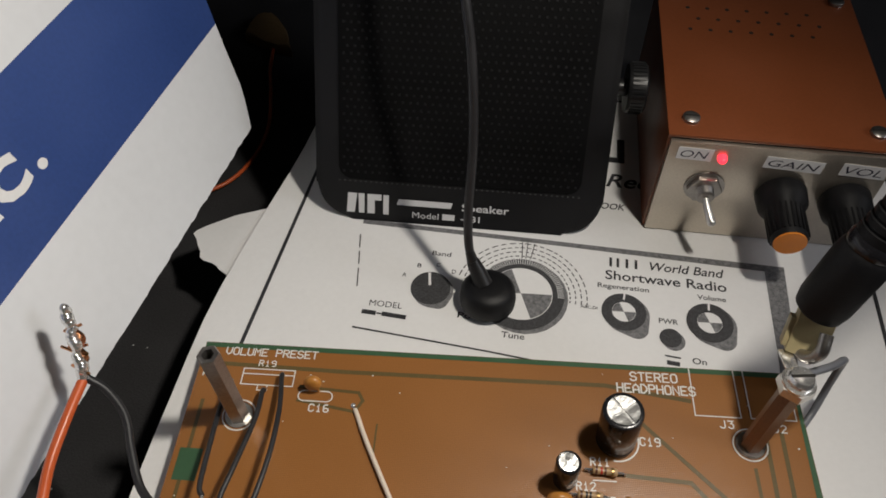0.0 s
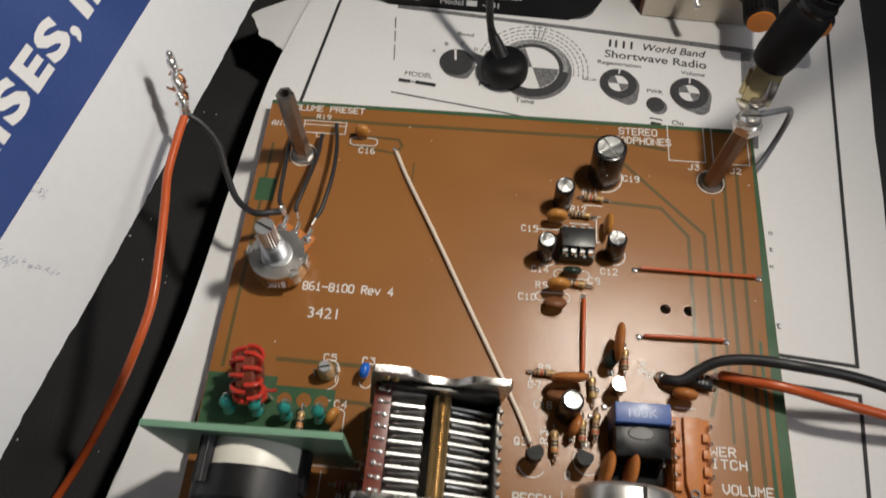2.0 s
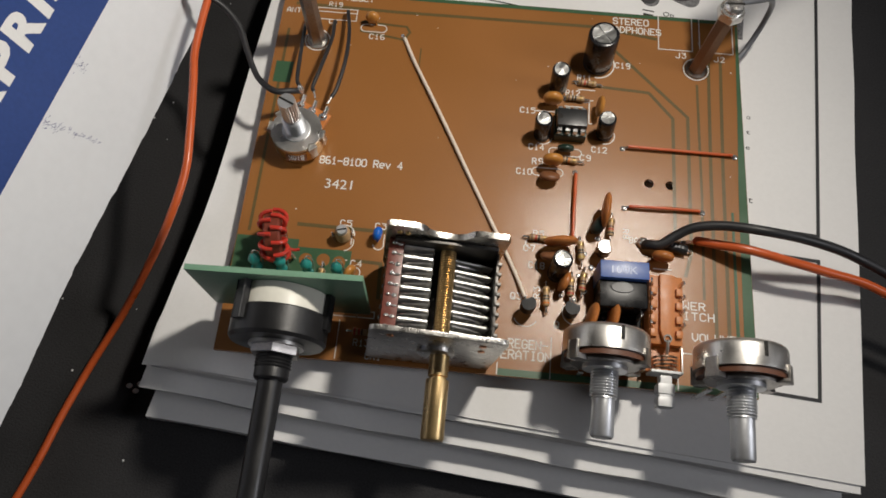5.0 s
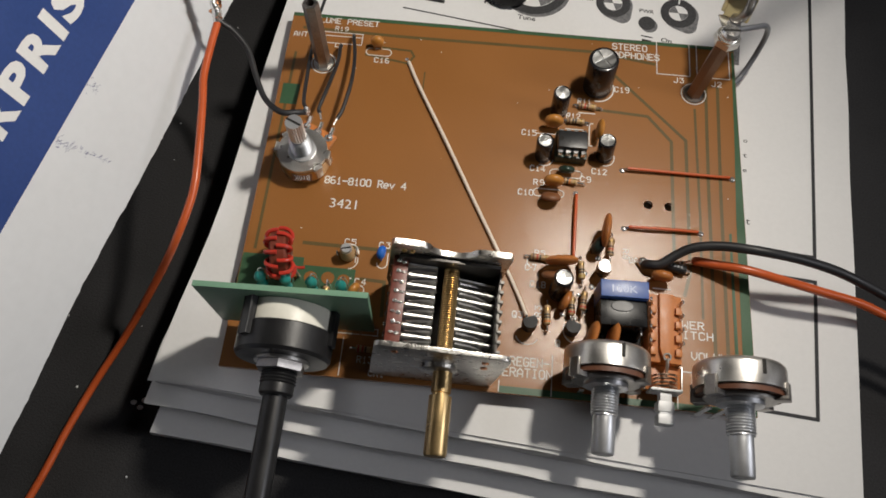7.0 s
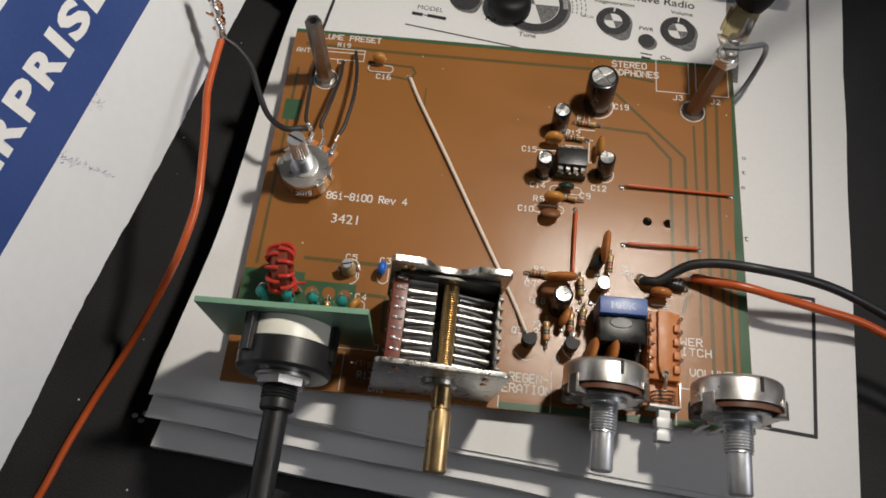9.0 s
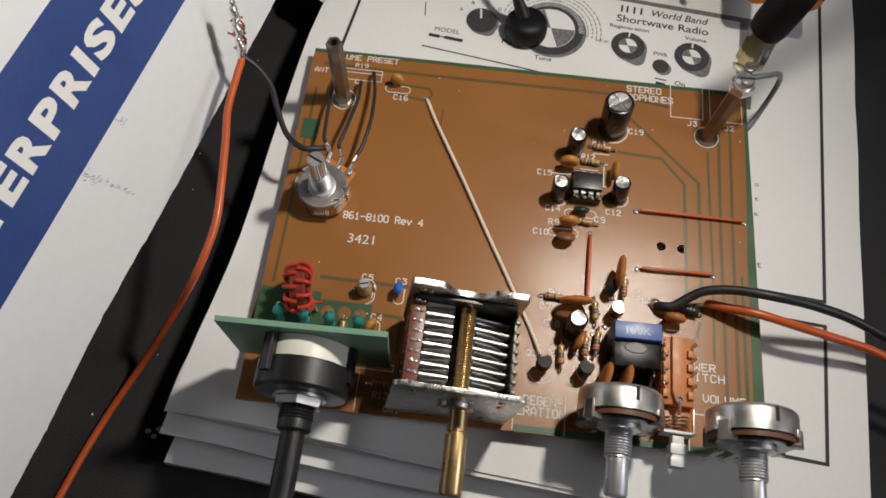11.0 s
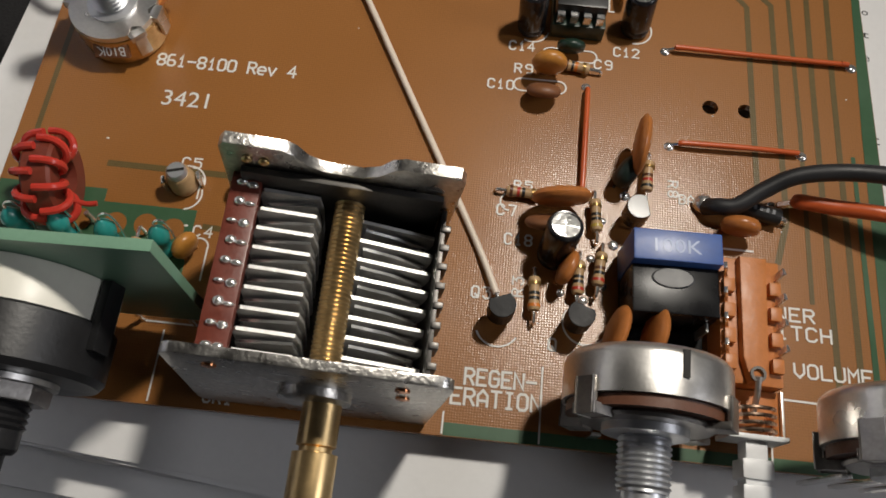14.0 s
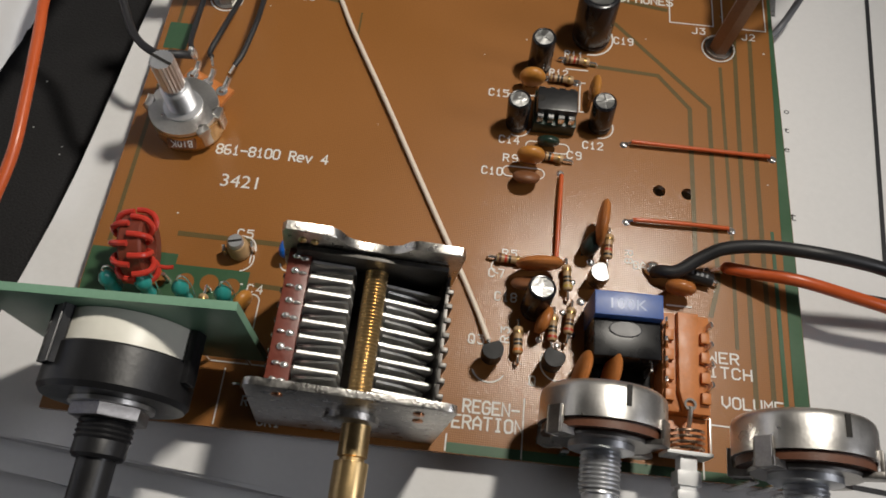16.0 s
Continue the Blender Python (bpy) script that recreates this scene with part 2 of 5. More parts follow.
class Shape:
    """A mesh under construction."""

    def __init__(self):
        self.bm = bmesh.new()

    def _bevel(self, verts, width, segments=2):
        edges = list({e for v in verts for e in v.link_edges})
        bmesh.ops.bevel(self.bm, geom=edges, offset=width, segments=segments, profile=0.6, affect="EDGES", clamp_overlap=True)

    def box(self, x0, x1, y0, y1, z0, z1, b=0.0, m=None):
        made = bmesh.ops.create_cube(self.bm, size=1.0)["verts"]
        for v in made:
            v.co = Vector(((x0 + x1) / 2 + v.co.x * (x1 - x0), (y0 + y1) / 2 + v.co.y * (y1 - y0), (z0 + z1) / 2 + v.co.z * (z1 - z0)))
            if m:
                v.co = m @ v.co
        if b:
            self._bevel(made, b)
        return self

    def prism(self, outline, z0, z1, b=0.0, m=None):
        """A flat outline (x, y), raised from z0 to z1."""
        low = [self.bm.verts.new((x, y, z0)) for x, y in outline]
        high = [self.bm.verts.new((x, y, z1)) for x, y in outline]
        n = len(outline)
        self.bm.faces.new(low[::-1])
        top = self.bm.faces.new(high)
        for i in range(n):
            self.bm.faces.new((low[i], low[(i + 1) % n], high[(i + 1) % n], high[i]))
        if b:
            made = bmesh.ops.bevel(self.bm, geom=list(top.edges), offset=b, segments=2, profile=0.6, affect="EDGES", clamp_overlap=True)
            low = list({v for f in made["faces"] for v in f.verts} | {v for v in low + high if v.is_valid})
            high = []
        if m:
            group = set(low + high)
            seen, todo = set(), list(group)
            while todo:
                v = todo.pop()
                if v in seen:
                    continue
                seen.add(v)
                todo += [e.other_vert(v) for e in v.link_edges]
            for v in seen:
                v.co = m @ v.co
        return self

    def lathe(self, profile, m=None, n=24, closed=True):
        """A profile of (radius, height), turned round the z axis."""
        rings = []
        for r, z in profile:
            if r < 1e-6:
                rings.append([self.bm.verts.new((0, 0, z))])
            else:
                rings.append([self.bm.verts.new((r * math.cos(2 * math.pi * i / n), r * math.sin(2 * math.pi * i / n), z)) for i in range(n)])
        for a, b in zip(rings, rings[1:]):
            for i in range(n):
                j = (i + 1) % n
                if len(a) == 1 and len(b) == 1:
                    continue
                if len(a) == 1:
                    self.bm.faces.new((a[0], b[j], b[i]))
                elif len(b) == 1:
                    self.bm.faces.new((a[i], a[j], b[0]))
                else:
                    self.bm.faces.new((a[i], a[j], b[j], b[i]))
        if closed:
            for ring, flip in ((rings[0], True), (rings[-1], False)):
                if len(ring) > 1:
                    self.bm.faces.new(ring[::-1] if flip else ring)
        if m:
            for ring in rings:
                for v in ring:
                    v.co = m @ v.co
        return self

    def cyl(self, p, q, r, r2=None, n=16):
        p, q = Vector(p), Vector(q)
        d = q - p
        m = Matrix.Translation(p) @ d.to_track_quat("Z", "Y").to_matrix().to_4x4()
        return self.lathe([(r, 0), (r if r2 is None else r2, d.length)], m, n)

    def tube(self, pts, r, n=8, steps=7, taper=None):
        line = smooth_line(pts, steps)
        rings, up = [], None
        for i, p in enumerate(line):
            d = (line[min(i + 1, len(line) - 1)] - line[max(i - 1, 0)]).normalized()
            if up is None:
                up = d.orthogonal().normalized()
            up = (up - d * up.dot(d)).normalized()
            side = d.cross(up)
            k = r if taper is None else r + (taper - r) * i / (len(line) - 1)
            rings.append([self.bm.verts.new(p + k * (math.cos(2 * math.pi * j / n) * up + math.sin(2 * math.pi * j / n) * side)) for j in range(n)])
        for a, b in zip(rings, rings[1:]):
            for j in range(n):
                self.bm.faces.new((a[j], a[(j + 1) % n], b[(j + 1) % n], b[j]))
        self.bm.faces.new(rings[0][::-1])
        self.bm.faces.new(rings[-1])
        return self

    def ball(self, c, r, sx=1.0, sy=1.0, sz=1.0, n=14):
        made = bmesh.ops.create_uvsphere(self.bm, u_segments=n, v_segments=max(6, n // 2 + 2), radius=r)["verts"]
        for v in made:
            v.co = Vector(c) + Vector((v.co.x * sx, v.co.y * sy, v.co.z * sz))
        return self

    def strip(self, pts, width, z, thick=0.05):
        """A flat line of that width along the points (x, y)."""
        p = [Vector(q) for q in pts]
        d = [(b - a).normalized() for a, b in zip(p, p[1:])]
        p[0], p[-1] = p[0] - d[0] * width * 0.4, p[-1] + d[-1] * width * 0.4
        rows = []
        for k, q in enumerate(p):
            a, b = d[max(k - 1, 0)], d[min(k, len(d) - 1)]
            m = a + b if (a + b).length > 0.35 else Vector((-a.y, a.x))
            m = Vector((-m.y, m.x)).normalized()
            side = m * (width / 2) / max(0.5, abs(m.dot(Vector((-a.y, a.x)))))
            h = z + 0.002 * k
            rows.append([self.bm.verts.new((c.x, c.y, e)) for c, e in ((q + side, h + thick), (q - side, h + thick), (q - side, h), (q + side, h))])
        for a, b in zip(rows, rows[1:]):
            for i in range(4):
                self.bm.faces.new((a[i], b[i], b[(i + 1) % 4], a[(i + 1) % 4]))
        self.bm.faces.new(rows[0])
        self.bm.faces.new(rows[-1][::-1])
        return self

    def ring(self, x, y, r0, r1, z, thick=0.05, a0=0, a1=360, n=40, squash=1.0):
        """A flat ring or disc, or part of a ring."""
        steps, full = max(3, int(n * (a1 - a0) / 360)), a1 - a0 >= 360
        angles = [radians(a0 + (a1 - a0) * k / steps) for k in range(steps if full else steps + 1)]
        outer = [(x + r1 * math.cos(a), y + squash * r1 * math.sin(a)) for a in angles]
        if full and r0 <= 0:
            return self.prism(outer, z, z + thick)
        inner = [(x + r0 * math.cos(a), y + squash * r0 * math.sin(a)) for a in angles]
        quad = [[self.bm.verts.new((px, py, h)) for px, py in pts] for pts, h in ((outer, z + thick), (inner, z + thick), (inner, z), (outer, z))]
        for i in range(len(angles) if full else len(angles) - 1):
            j = (i + 1) % len(angles)
            for a, b in zip(quad, quad[1:] + quad[:1]):
                self.bm.faces.new((a[i], a[j], b[j], b[i]))
        if not full:
            self.bm.faces.new([q[0] for q in quad])
            self.bm.faces.new([q[-1] for q in quad][::-1])
        return self

    def mesh(self, name, material, angle=38):
        bmesh.ops.recalc_face_normals(self.bm, faces=self.bm.faces[:])
        bmesh.ops.scale(self.bm, vec=(0.001, 0.001, 0.001), verts=self.bm.verts[:])
        me = bpy.data.meshes.new(name)
        self.bm.to_mesh(me)
        self.bm.free()
        me.materials.append(material)
        me.polygons.foreach_set("use_smooth", [True] * len(me.polygons))
        me.set_sharp_from_angle(angle=radians(angle))
        return me


def thing(name, x, y, z, label, category, group="", rx=0, ry=0, rz=0):
    """An Empty at the base of a thing, at millimetres."""
    ob = new(name)
    ob.empty_display_size = 0.005
    ob.matrix_world = pose(x / 1000, y / 1000, z / 1000, rx, ry, rz)
    return tagged(ob, label, category, group)


def part(name, shape, material, parent, label="", angle=38):
    ob = new(name, shape.mesh(name, material, angle))
    ob.parent = parent
    return tagged(ob, label)


def solid(name, shape, material, label="", category="", group="", kind="", x=0, y=0, z=0, rz=0):
    """A thing or a piece of the setting that is one mesh."""
    ob = new(name, shape.mesh(name, material))
    ob.matrix_world = pose(x / 1000, y / 1000, z / 1000, 0, 0, rz)
    return tagged(ob, label, category, group, kind)


def words(text, x, y, z, height, width, material, parent, name="lettering", turn=0.0, shear=0.0, thick=0.0, m=None):
    """Flat letters, from x to x + width, standing on the line y."""
    cu = bpy.data.curves.new(name, "FONT")
    cu.body, cu.shear, cu.extrude, cu.resolution_u = text, shear, 0.0, 3
    cu.offset = thick
    tmp = bpy.data.objects.new(name, cu)
    scene.collection.objects.link(tmp)
    bpy.context.view_layer.update()
    me = bpy.data.meshes.new_from_object(tmp.evaluated_get(bpy.context.evaluated_depsgraph_get()))
    bpy.data.objects.remove(tmp)
    co = np.empty(len(me.vertices) * 3)
    me.vertices.foreach_get("co", co)
    co = co.reshape(-1, 3)
    lo, hi = co.min(0), co.max(0)
    kx, ky = width / (hi[0] - lo[0]), height / 0.69
    c, s = math.cos(radians(turn)), math.sin(radians(turn))
    px, py = (co[:, 0] - lo[0]) * kx, co[:, 1] * ky
    co = np.stack([(x + px * c - py * s) / 1000, (y + px * s + py * c) / 1000, np.full(len(px), z / 1000)], 1)
    me.vertices.foreach_set("co", co.ravel())
    me.name = name
    if m:
        me.transform(Matrix.Scale(0.001, 4) @ m @ Matrix.Scale(1000, 4))
    me.materials.clear()
    me.materials.append(material)
    ob = new(name, me)
    ob.parent = parent
    return ob


def along_y(x, y, z):
    """Turns a lathe so that its axis runs towards the front of the board."""
    return Matrix.Translation((x, y, z)) @ Matrix.Rotation(radians(90), 4, "X")


def threads(r, z0, z1, pitch=0.8, depth=0.35):
    out, z = [(r - depth, z0)], z0
    while z < z1 - pitch * 0.6:
        out += [(r, z + pitch * 0.5), (r - depth, z + pitch)]
        z += pitch
    return out


def rounded(x0, x1, y0, y1, r, n=6):
    """The outline of a rectangle with round corners."""
    out = []
    for cx, cy, a in ((x1 - r, y0 + r, -90), (x1 - r, y1 - r, 0), (x0 + r, y1 - r, 90), (x0 + r, y0 + r, 180)):
        out += [(cx + r * math.cos(radians(a + 90 * i / n)), cy + r * math.sin(radians(a + 90 * i / n))) for i in range(n + 1)]
    return out


STROKES = {
    "0": "10 30 41 45 36 16 05 01 10", "1": "14 26 20/10 30", "2": "05 16 36 45 44 00 40", "3": "06 46 24 34 43 41 30 10 01", "4": "30 36 02 42", "5": "46 06 04 34 43 41 30 00",
    "6": "36 16 05 01 10 30 41 42 33 03", "8": "10 30 41 42 33 13 04 05 16 36 45 44 33/13 02 01 10", "9": "10 30 41 45 36 16 05 04 13 43", "7": "06 46 20",
    "A": "00 04 26 44 40/02 42", "B": "00 06 36 45 44 33 42 41 30 00/03 33", "C": "45 36 16 05 01 10 30 41", "D": "00 06 26 44 42 20 00", "E": "46 06 00 40/03 33", "F": "00 06 46/03 33",
    "G": "45 36 16 05 01 10 30 41 43 23", "H": "00 06/40 46/03 43", "I": "10 30/20 26/16 36", "J": "46 41 30 10 01", "K": "00 06/46 02/13 40", "L": "06 00 40", "M": "00 06 23 46 40",
    "N": "00 06 40 46", "O": "10 30 41 45 36 16 05 01 10", "P": "00 06 36 45 44 33 03", "Q": "10 30 41 45 36 16 05 01 10/22 40", "R": "00 06 36 45 44 33 03/23 40", "S": "01 10 30 41 42 33 13 04 05 16 36 45",
    "T": "06 46/20 26", "U": "06 01 10 30 41 46", "V": "06 02 20 42 46", "W": "06 00 23 40 46", "-": "03 43", "e": "02 42 43 34 14 03 01 10 30", "v": "04 20 44",
}


def plotted(text, x, y, z, height, width, material, parent, name="silkscreen_text", turn=0.0, weight=0.17):
    """Letters drawn with one round pen, as a board plotter does."""
    s, k = Shape(), height / 6
    wide = min(width / max(len(text), 1) * 0.74 / 4, k * 1.1)
    step = (width - 4 * wide) / (len(text) - 1) if len(text) > 1 else 0
    c, n = math.cos(radians(turn)), math.sin(radians(turn))
    w, lift = height * weight, 0
    for i, ch in enumerate(text):
        for stroke in STROKES.get(ch, "").split("/"):
            pts = []
            for q in stroke.split():
                px, py = i * step + int(q[0]) * wide, int(q[1]) * k
                pts.append((x + px * c - py * n, y + px * n + py * c))
            if len(pts) > 1:
                s.strip(pts, w, z + 0.003 * (lift % 3), 0.02)
                lift += 1
    return part(name, s, material, parent)


ZB = 30.0  # top of the circuit board
ZP = 24.5  # top of the printed page
PAGE_TURN = -4.4

# ---- the setting ----
solid("table_top", Shape().box(-900, 700, -500, 900, -30, 0, 2), M_TABLE, "black cloth-covered table top", "table", kind="structure")
solid("floor", Shape().box(-2000, 2000, -2000, 2000, -780, -760), M_WALL, kind="structure")
solid("ceiling", Shape().box(-2000, 2000, -2000, 2000, 1700, 1720), M_WALL, kind="structure")
solid("wall_north", Shape().box(-2000, 2000, 2000, 2080, -760, 1700), M_WALL, kind="structure")
solid("wall_south", Shape().box(-2000, 2000, -2080, -2000, -760, 1700), M_WALL, kind="structure")
solid("wall_east", Shape().box(2000, 2080, -2000, 2000, -760, 1700), M_WALL, kind="structure")
solid("wall_west", Shape().box(-2080, -2000, -2000, 2000, -760, 1700), M_WALL, kind="structure")


# ---- papers under the board ----
def wavy_sheet(w, h, z0, z1, curl=0.0, cut=0.0, nx=18, ny=22, seed=0, lean=0.0):
    """A pile of sheets with slightly uneven edges; curl lifts its front left corner."""
    s = Shape()
    grid = []
    for lay in (z0, z1):
        rows = []
        for j in range(ny + 1):
            row = []
            for i in range(nx + 1):
                u, v = i / nx, j / ny
                dx = cut * noise.noise((v * 9 + seed, lay * 3.1, 0.3)) if i in (0, nx) else 0
                dy = cut * noise.noise((u * 9 + seed, lay * 3.1, 7.3)) if j in (0, ny) else 0
                lift = curl * max(0, 1 - 2.6 * u) * max(0, 1 - 2.2 * v) ** 1.5
                k = min(1, v / 0.24)
                dx += lean * (1 - u) * k * k * (3 - 2 * k)
                k = min(1, max(0, (v - 0.5) / 0.42))
                dx += 13.0 * (1 - u) ** 2 * k * k * (3 - 2 * k)
                row.append(s.bm.verts.new((u * w + dx, v * h + dy, lay + lift)))
            rows.append(row)
        grid.append(rows)
    low, high = grid
    for j in range(ny):
        for i in range(nx):
            s.bm.faces.new((high[j][i], high[j][i + 1], high[j + 1][i + 1], high[j + 1][i]))
            s.bm.faces.new((low[j][i], low[j + 1][i], low[j + 1][i + 1], low[j][i + 1]))
    for i in range(nx):
        s.bm.faces.new((low[0][i], low[0][i + 1], high[0][i + 1], high[0][i]))
        s.bm.faces.new((low[ny][i + 1], low[ny][i], high[ny][i], high[ny][i + 1]))
    for j in range(ny):
        s.bm.faces.new((low[j + 1][0], low[j][0], high[j][0], high[j + 1][0]))
        s.bm.faces.new((low[j][nx], low[j + 1][nx], high[j + 1][nx], high[j][nx]))
    return s


def booklet(x, y, z0, z1, turn, sheets, label, seed, lean):
    """A pile of stapled pages, sheet bundles lying on one another."""
    ob = thing("paper_booklet", x, y, z0, label, "booklet", "booklets under the board", rz=turn)
    step = (z1 - z0) / sheets
    for k in range(sheets):
        s = wavy_sheet(216, 279, k * step + 0.06, (k + 1) * step, cut=1.0, seed=seed + k, lean=lean)
        dx, dy = 1.2 * noise.noise((seed, k, 1.5)), 1.2 * noise.noise((seed, k, 4.5))
        bmesh.ops.translate(s.bm, vec=(dx, dy, 0), verts=s.bm.verts[:])
        part("sheet", s, M_PAPER2 if k < sheets - 1 else M_PAPER, ob)
    return ob


booklet(-105.2, -2.9, 0.0, 8.2, -4.9, 3, "thick white paper booklet at the bottom of the pile", 3, 11.5)
booklet(-105.8, 5.0, 8.3, 16.4, -5.3, 3, "white paper booklet with a ragged front edge", 11, 10.5)
booklet(-103.6, 10.8, 16.5, 23.6, -4.9, 2, "white paper booklet lying under the printed page", 17, 8.0)

page = thing("instruction_page", -103, 9, 23.7, "white manual page with a printed radio front panel and black borders", "page", rz=PAGE_TURN)
sheet = wavy_sheet(216, 276.5, 0.0, 0.7, cut=0.3, seed=29, lean=4.5)
bmesh.ops.translate(sheet.bm, vec=(0, 2.0, 0), verts=sheet.bm.verts[:])
part("sheet", sheet, M_PAPER, page)
PZ = 0.75


def line_box(u0, u1, v0, v1, w, name="border_line"):
    s = Shape().strip([(u0, v0), (u1, v0)], w, PZ).strip([(u0, v1), (u1, v1)], w, PZ).strip([(u0, v0), (u0, v1)], w, PZ + 0.01).strip([(u1, v0), (u1, v1)], w, PZ + 0.01)
    return part(name, s, M_INK, page)


part("border_line", Shape().strip([(17.6, 78.6), (203.2, 78.6)], 1.15, PZ).strip([(26.5, 268), (203.2, 268)], 1.15, PZ).strip([(203.2, 78.6), (203.2, 268)], 1.15, PZ + 0.01).strip([(17.6, 78.6), (18.6, 146), (22.8, 212), (26.5, 268)], 1.15, PZ + 0.012), M_INK, page)
line_box(17.5, 203.2, 24.6, 69.8, 1.15)


def printed_knob(u, v, r, core, shade=1.0):
    """A drawing of a knob: dark skirt, pale cap with dark wedges, and a grey shadow."""
    s = Shape()
    for k in range(12):
        f = 1.02 - k / 22
        s.ring(u + 0.9 + 0.26 * k * shade, v - 0.9 - 0.42 * k * shade, 0, r * f, PZ + 0.001 * k, 0.01, n=26)
    part("printed_shadow", s, M_INKGREY, page)
    part("printed_knob", Shape().ring(u, v, core, r, PZ + 0.05, 0.03, n=48), M_INKSPECK, page)
    if core > 0:
        part("printed_cap", Shape().ring(u, v, 0, core, PZ + 0.06, 0.02, n=36), M_PAPER, page)
        s = Shape()
        for a in (-68, 112):
            s.prism([(u, v)] + [(u + core * 0.98 * math.cos(radians(a + b)), v + core * 0.98 * math.sin(radians(a + b))) for b in range(0, 73, 12)], PZ + 0.09, PZ + 0.11)
        part("printed_wedge", s, M_INKGREY, page)


printed_knob(128.4, 172.6, 6.6, 3.5)
printed_knob(153.4, 172.2, 6.8, 3.6)
printed_knob(141.8, 165.3, 3.2, 0.0, 0.3)
printed_knob(70.0, 173.2, 6.1, 0.0, 0.7)
printed_knob(97.5, 175.0, 13.2, 9.6, 0.8)
part("printed_pointer", Shape().strip([(69.6, 174.5), (68.9, 178.6)], 0.8, PZ + 0.1), M_PAPER, page)
part("printed_pointer", Shape().strip([(128.4, 177.2), (128.6, 179.0)], 0.6, PZ + 0.1), M_PAPER, page)
part("printed_pointer", Shape().strip([(153.4, 176.8), (153.5, 178.8)], 0.6, PZ + 0.1), M_PAPER, page)
s = Shape()
for k in range(60):
    a = radians(-150 + 200 * k / 59 + 150)
    s.strip([(97.5 + 11.2 * math.cos(a), 175 + 11.2 * math.sin(a)), (97.5 + 13.0 * math.cos(a), 175 + 13.0 * math.sin(a))], 0.22, PZ + 0.1)
part("printed_knurl", s, M_PAPER, page)
s = Shape()
for j, r in enumerate((14.9, 16.6, 18.3, 20.0)):
    k = 0
    while k < 172:
        gap = 2 + 3 * abs(noise.noise((k * 0.7, j * 3.3, 0.2)))
        run = 3 + 6 * abs(noise.noise((k * 0.31, j * 5.1, 2.2)))
        s.ring(97.5, 174.5, r - 0.16, r + 0.16, PZ, 0.03, a0=k - 4, a1=k - 4 + run, n=70)
        k += run + gap
for a in (82, 88, 93):
    s.strip([(97.5 + 14.2 * math.cos(radians(a)), 174.5 + 14.2 * math.sin(radians(a))), (97.5 + 20.5 * math.cos(radians(a)), 174.5 + 20.5 * math.sin(radians(a)))], 0.25, PZ)
part("printed_dial_scale", s, M_INK, page)
part("printed_panel_line", Shape().strip([(44.3, 191), (45.1, 186)], 0.35, PZ).strip([(45.4, 184.2), (46.2, 179.4)], 0.35, PZ).strip([(46.5, 177.6), (47.5, 171)], 0.35, PZ).strip([(49.5, 156.2), (90, 153.4), (126, 150.2)], 0.55, PZ), M_INK, page)
part("printed_panel_shade", Shape().prism([(44, 197.6), (44, 195.8), (108, 195.2), (171.5, 193.8), (171.8, 160), (171.0, 152), (176.8, 152), (177.6, 196.2)], PZ, PZ + 0.03), M_INKGREY, page)

words("World Band", 136.4, 189.4, PZ, 3.2, 22.6, M_INK, page, shear=0.25, thick=0.012)
words("Shortwave Radio", 122.8, 184.2, PZ, 3.4, 36.5, M_INK, page, thick=0.012)
words("Regeneration", 120.5, 180.8, PZ, 1.7, 15.5, M_INK, page, thick=0.012)
words("Volume", 150.3, 180.4, PZ, 1.7, 8.5, M_INK, page, thick=0.012)
words("PWR", 138.6, 170.2, PZ, 1.7, 5.6, M_INK, page, thick=0.012)
words("On", 147.6, 157.6, PZ, 1.9, 4.0, M_INK, page, thick=0.012)
words("Tune", 93.0, 158.8, PZ, 2.0, 6.8, M_INK, page, thick=0.012)
words("Band", 68.5, 186.0, PZ, 1.7, 6.0, M_INK, page, thick=0.012)
words("Po", 79.5, 163.8, PZ, 2.0, 4.0, M_INK, page, thick=0.012)
words("MODEL", 52.6, 164.4, PZ, 2.1, 10.0, M_INK, page)
words("ABC,DI", 115.6, 172.4, PZ, 1.0, 5.0, M_INK, page, thick=0.012)
for ch, u, v in (("A", 60.5, 176.5), ("B", 64.6, 180.6), ("C", 70.5, 181.6), ("D", 75.6, 179.6)):
    words(ch, u, v, PZ, 1.5, 1.3, M_INK, page, thick=0.012)
words("Rec", 122.5, 223.6, PZ, 6.0, 15.0, M_INK, page, shear=0.3, thick=0.015)
words("OOK", 121.0, 213.2, PZ, 2.6, 8.0, M_INK, page, shear=0.25, thick=0.012)
for ch, v in (("o", 119.0), ("t", 113.0), ("e", 107.0)):
    words(ch, 179.0, v, PZ, 1.8, 1.4, M_INK, page)
words("nt", 178.4, 87.0, PZ, 2.4, 3.4, M_INK, page)
s = Shape()
for u, h in ((124.4, 2.9), (126.6, 2.9), (129.4, 2.9), (132.2, 2.9)):
    s.strip([(u, 189.5), (u, 189.5 + h)], 0.8, PZ)
part("printed_mark", s, M_INK, page)
part("printed_mark", Shape().strip([(51.5, 162.0), (54.6, 161.9)], 1.5, PZ).strip([(55.6, 161.9), (56.6, 161.9)], 0.5, PZ).strip([(57.6, 161.9), (63.8, 161.6)], 1.5, PZ), M_INK, page)
part("printed_mark", Shape().strip([(123.5, 236.5), (127.5, 236.5), (127.5, 246)], 2.6, PZ), M_INK, page)
part("printed_mark", Shape().prism(rounded(158, 166.5, 152.3, 156.6, 0.4, 2), PZ, PZ + 0.04), M_INK, page)
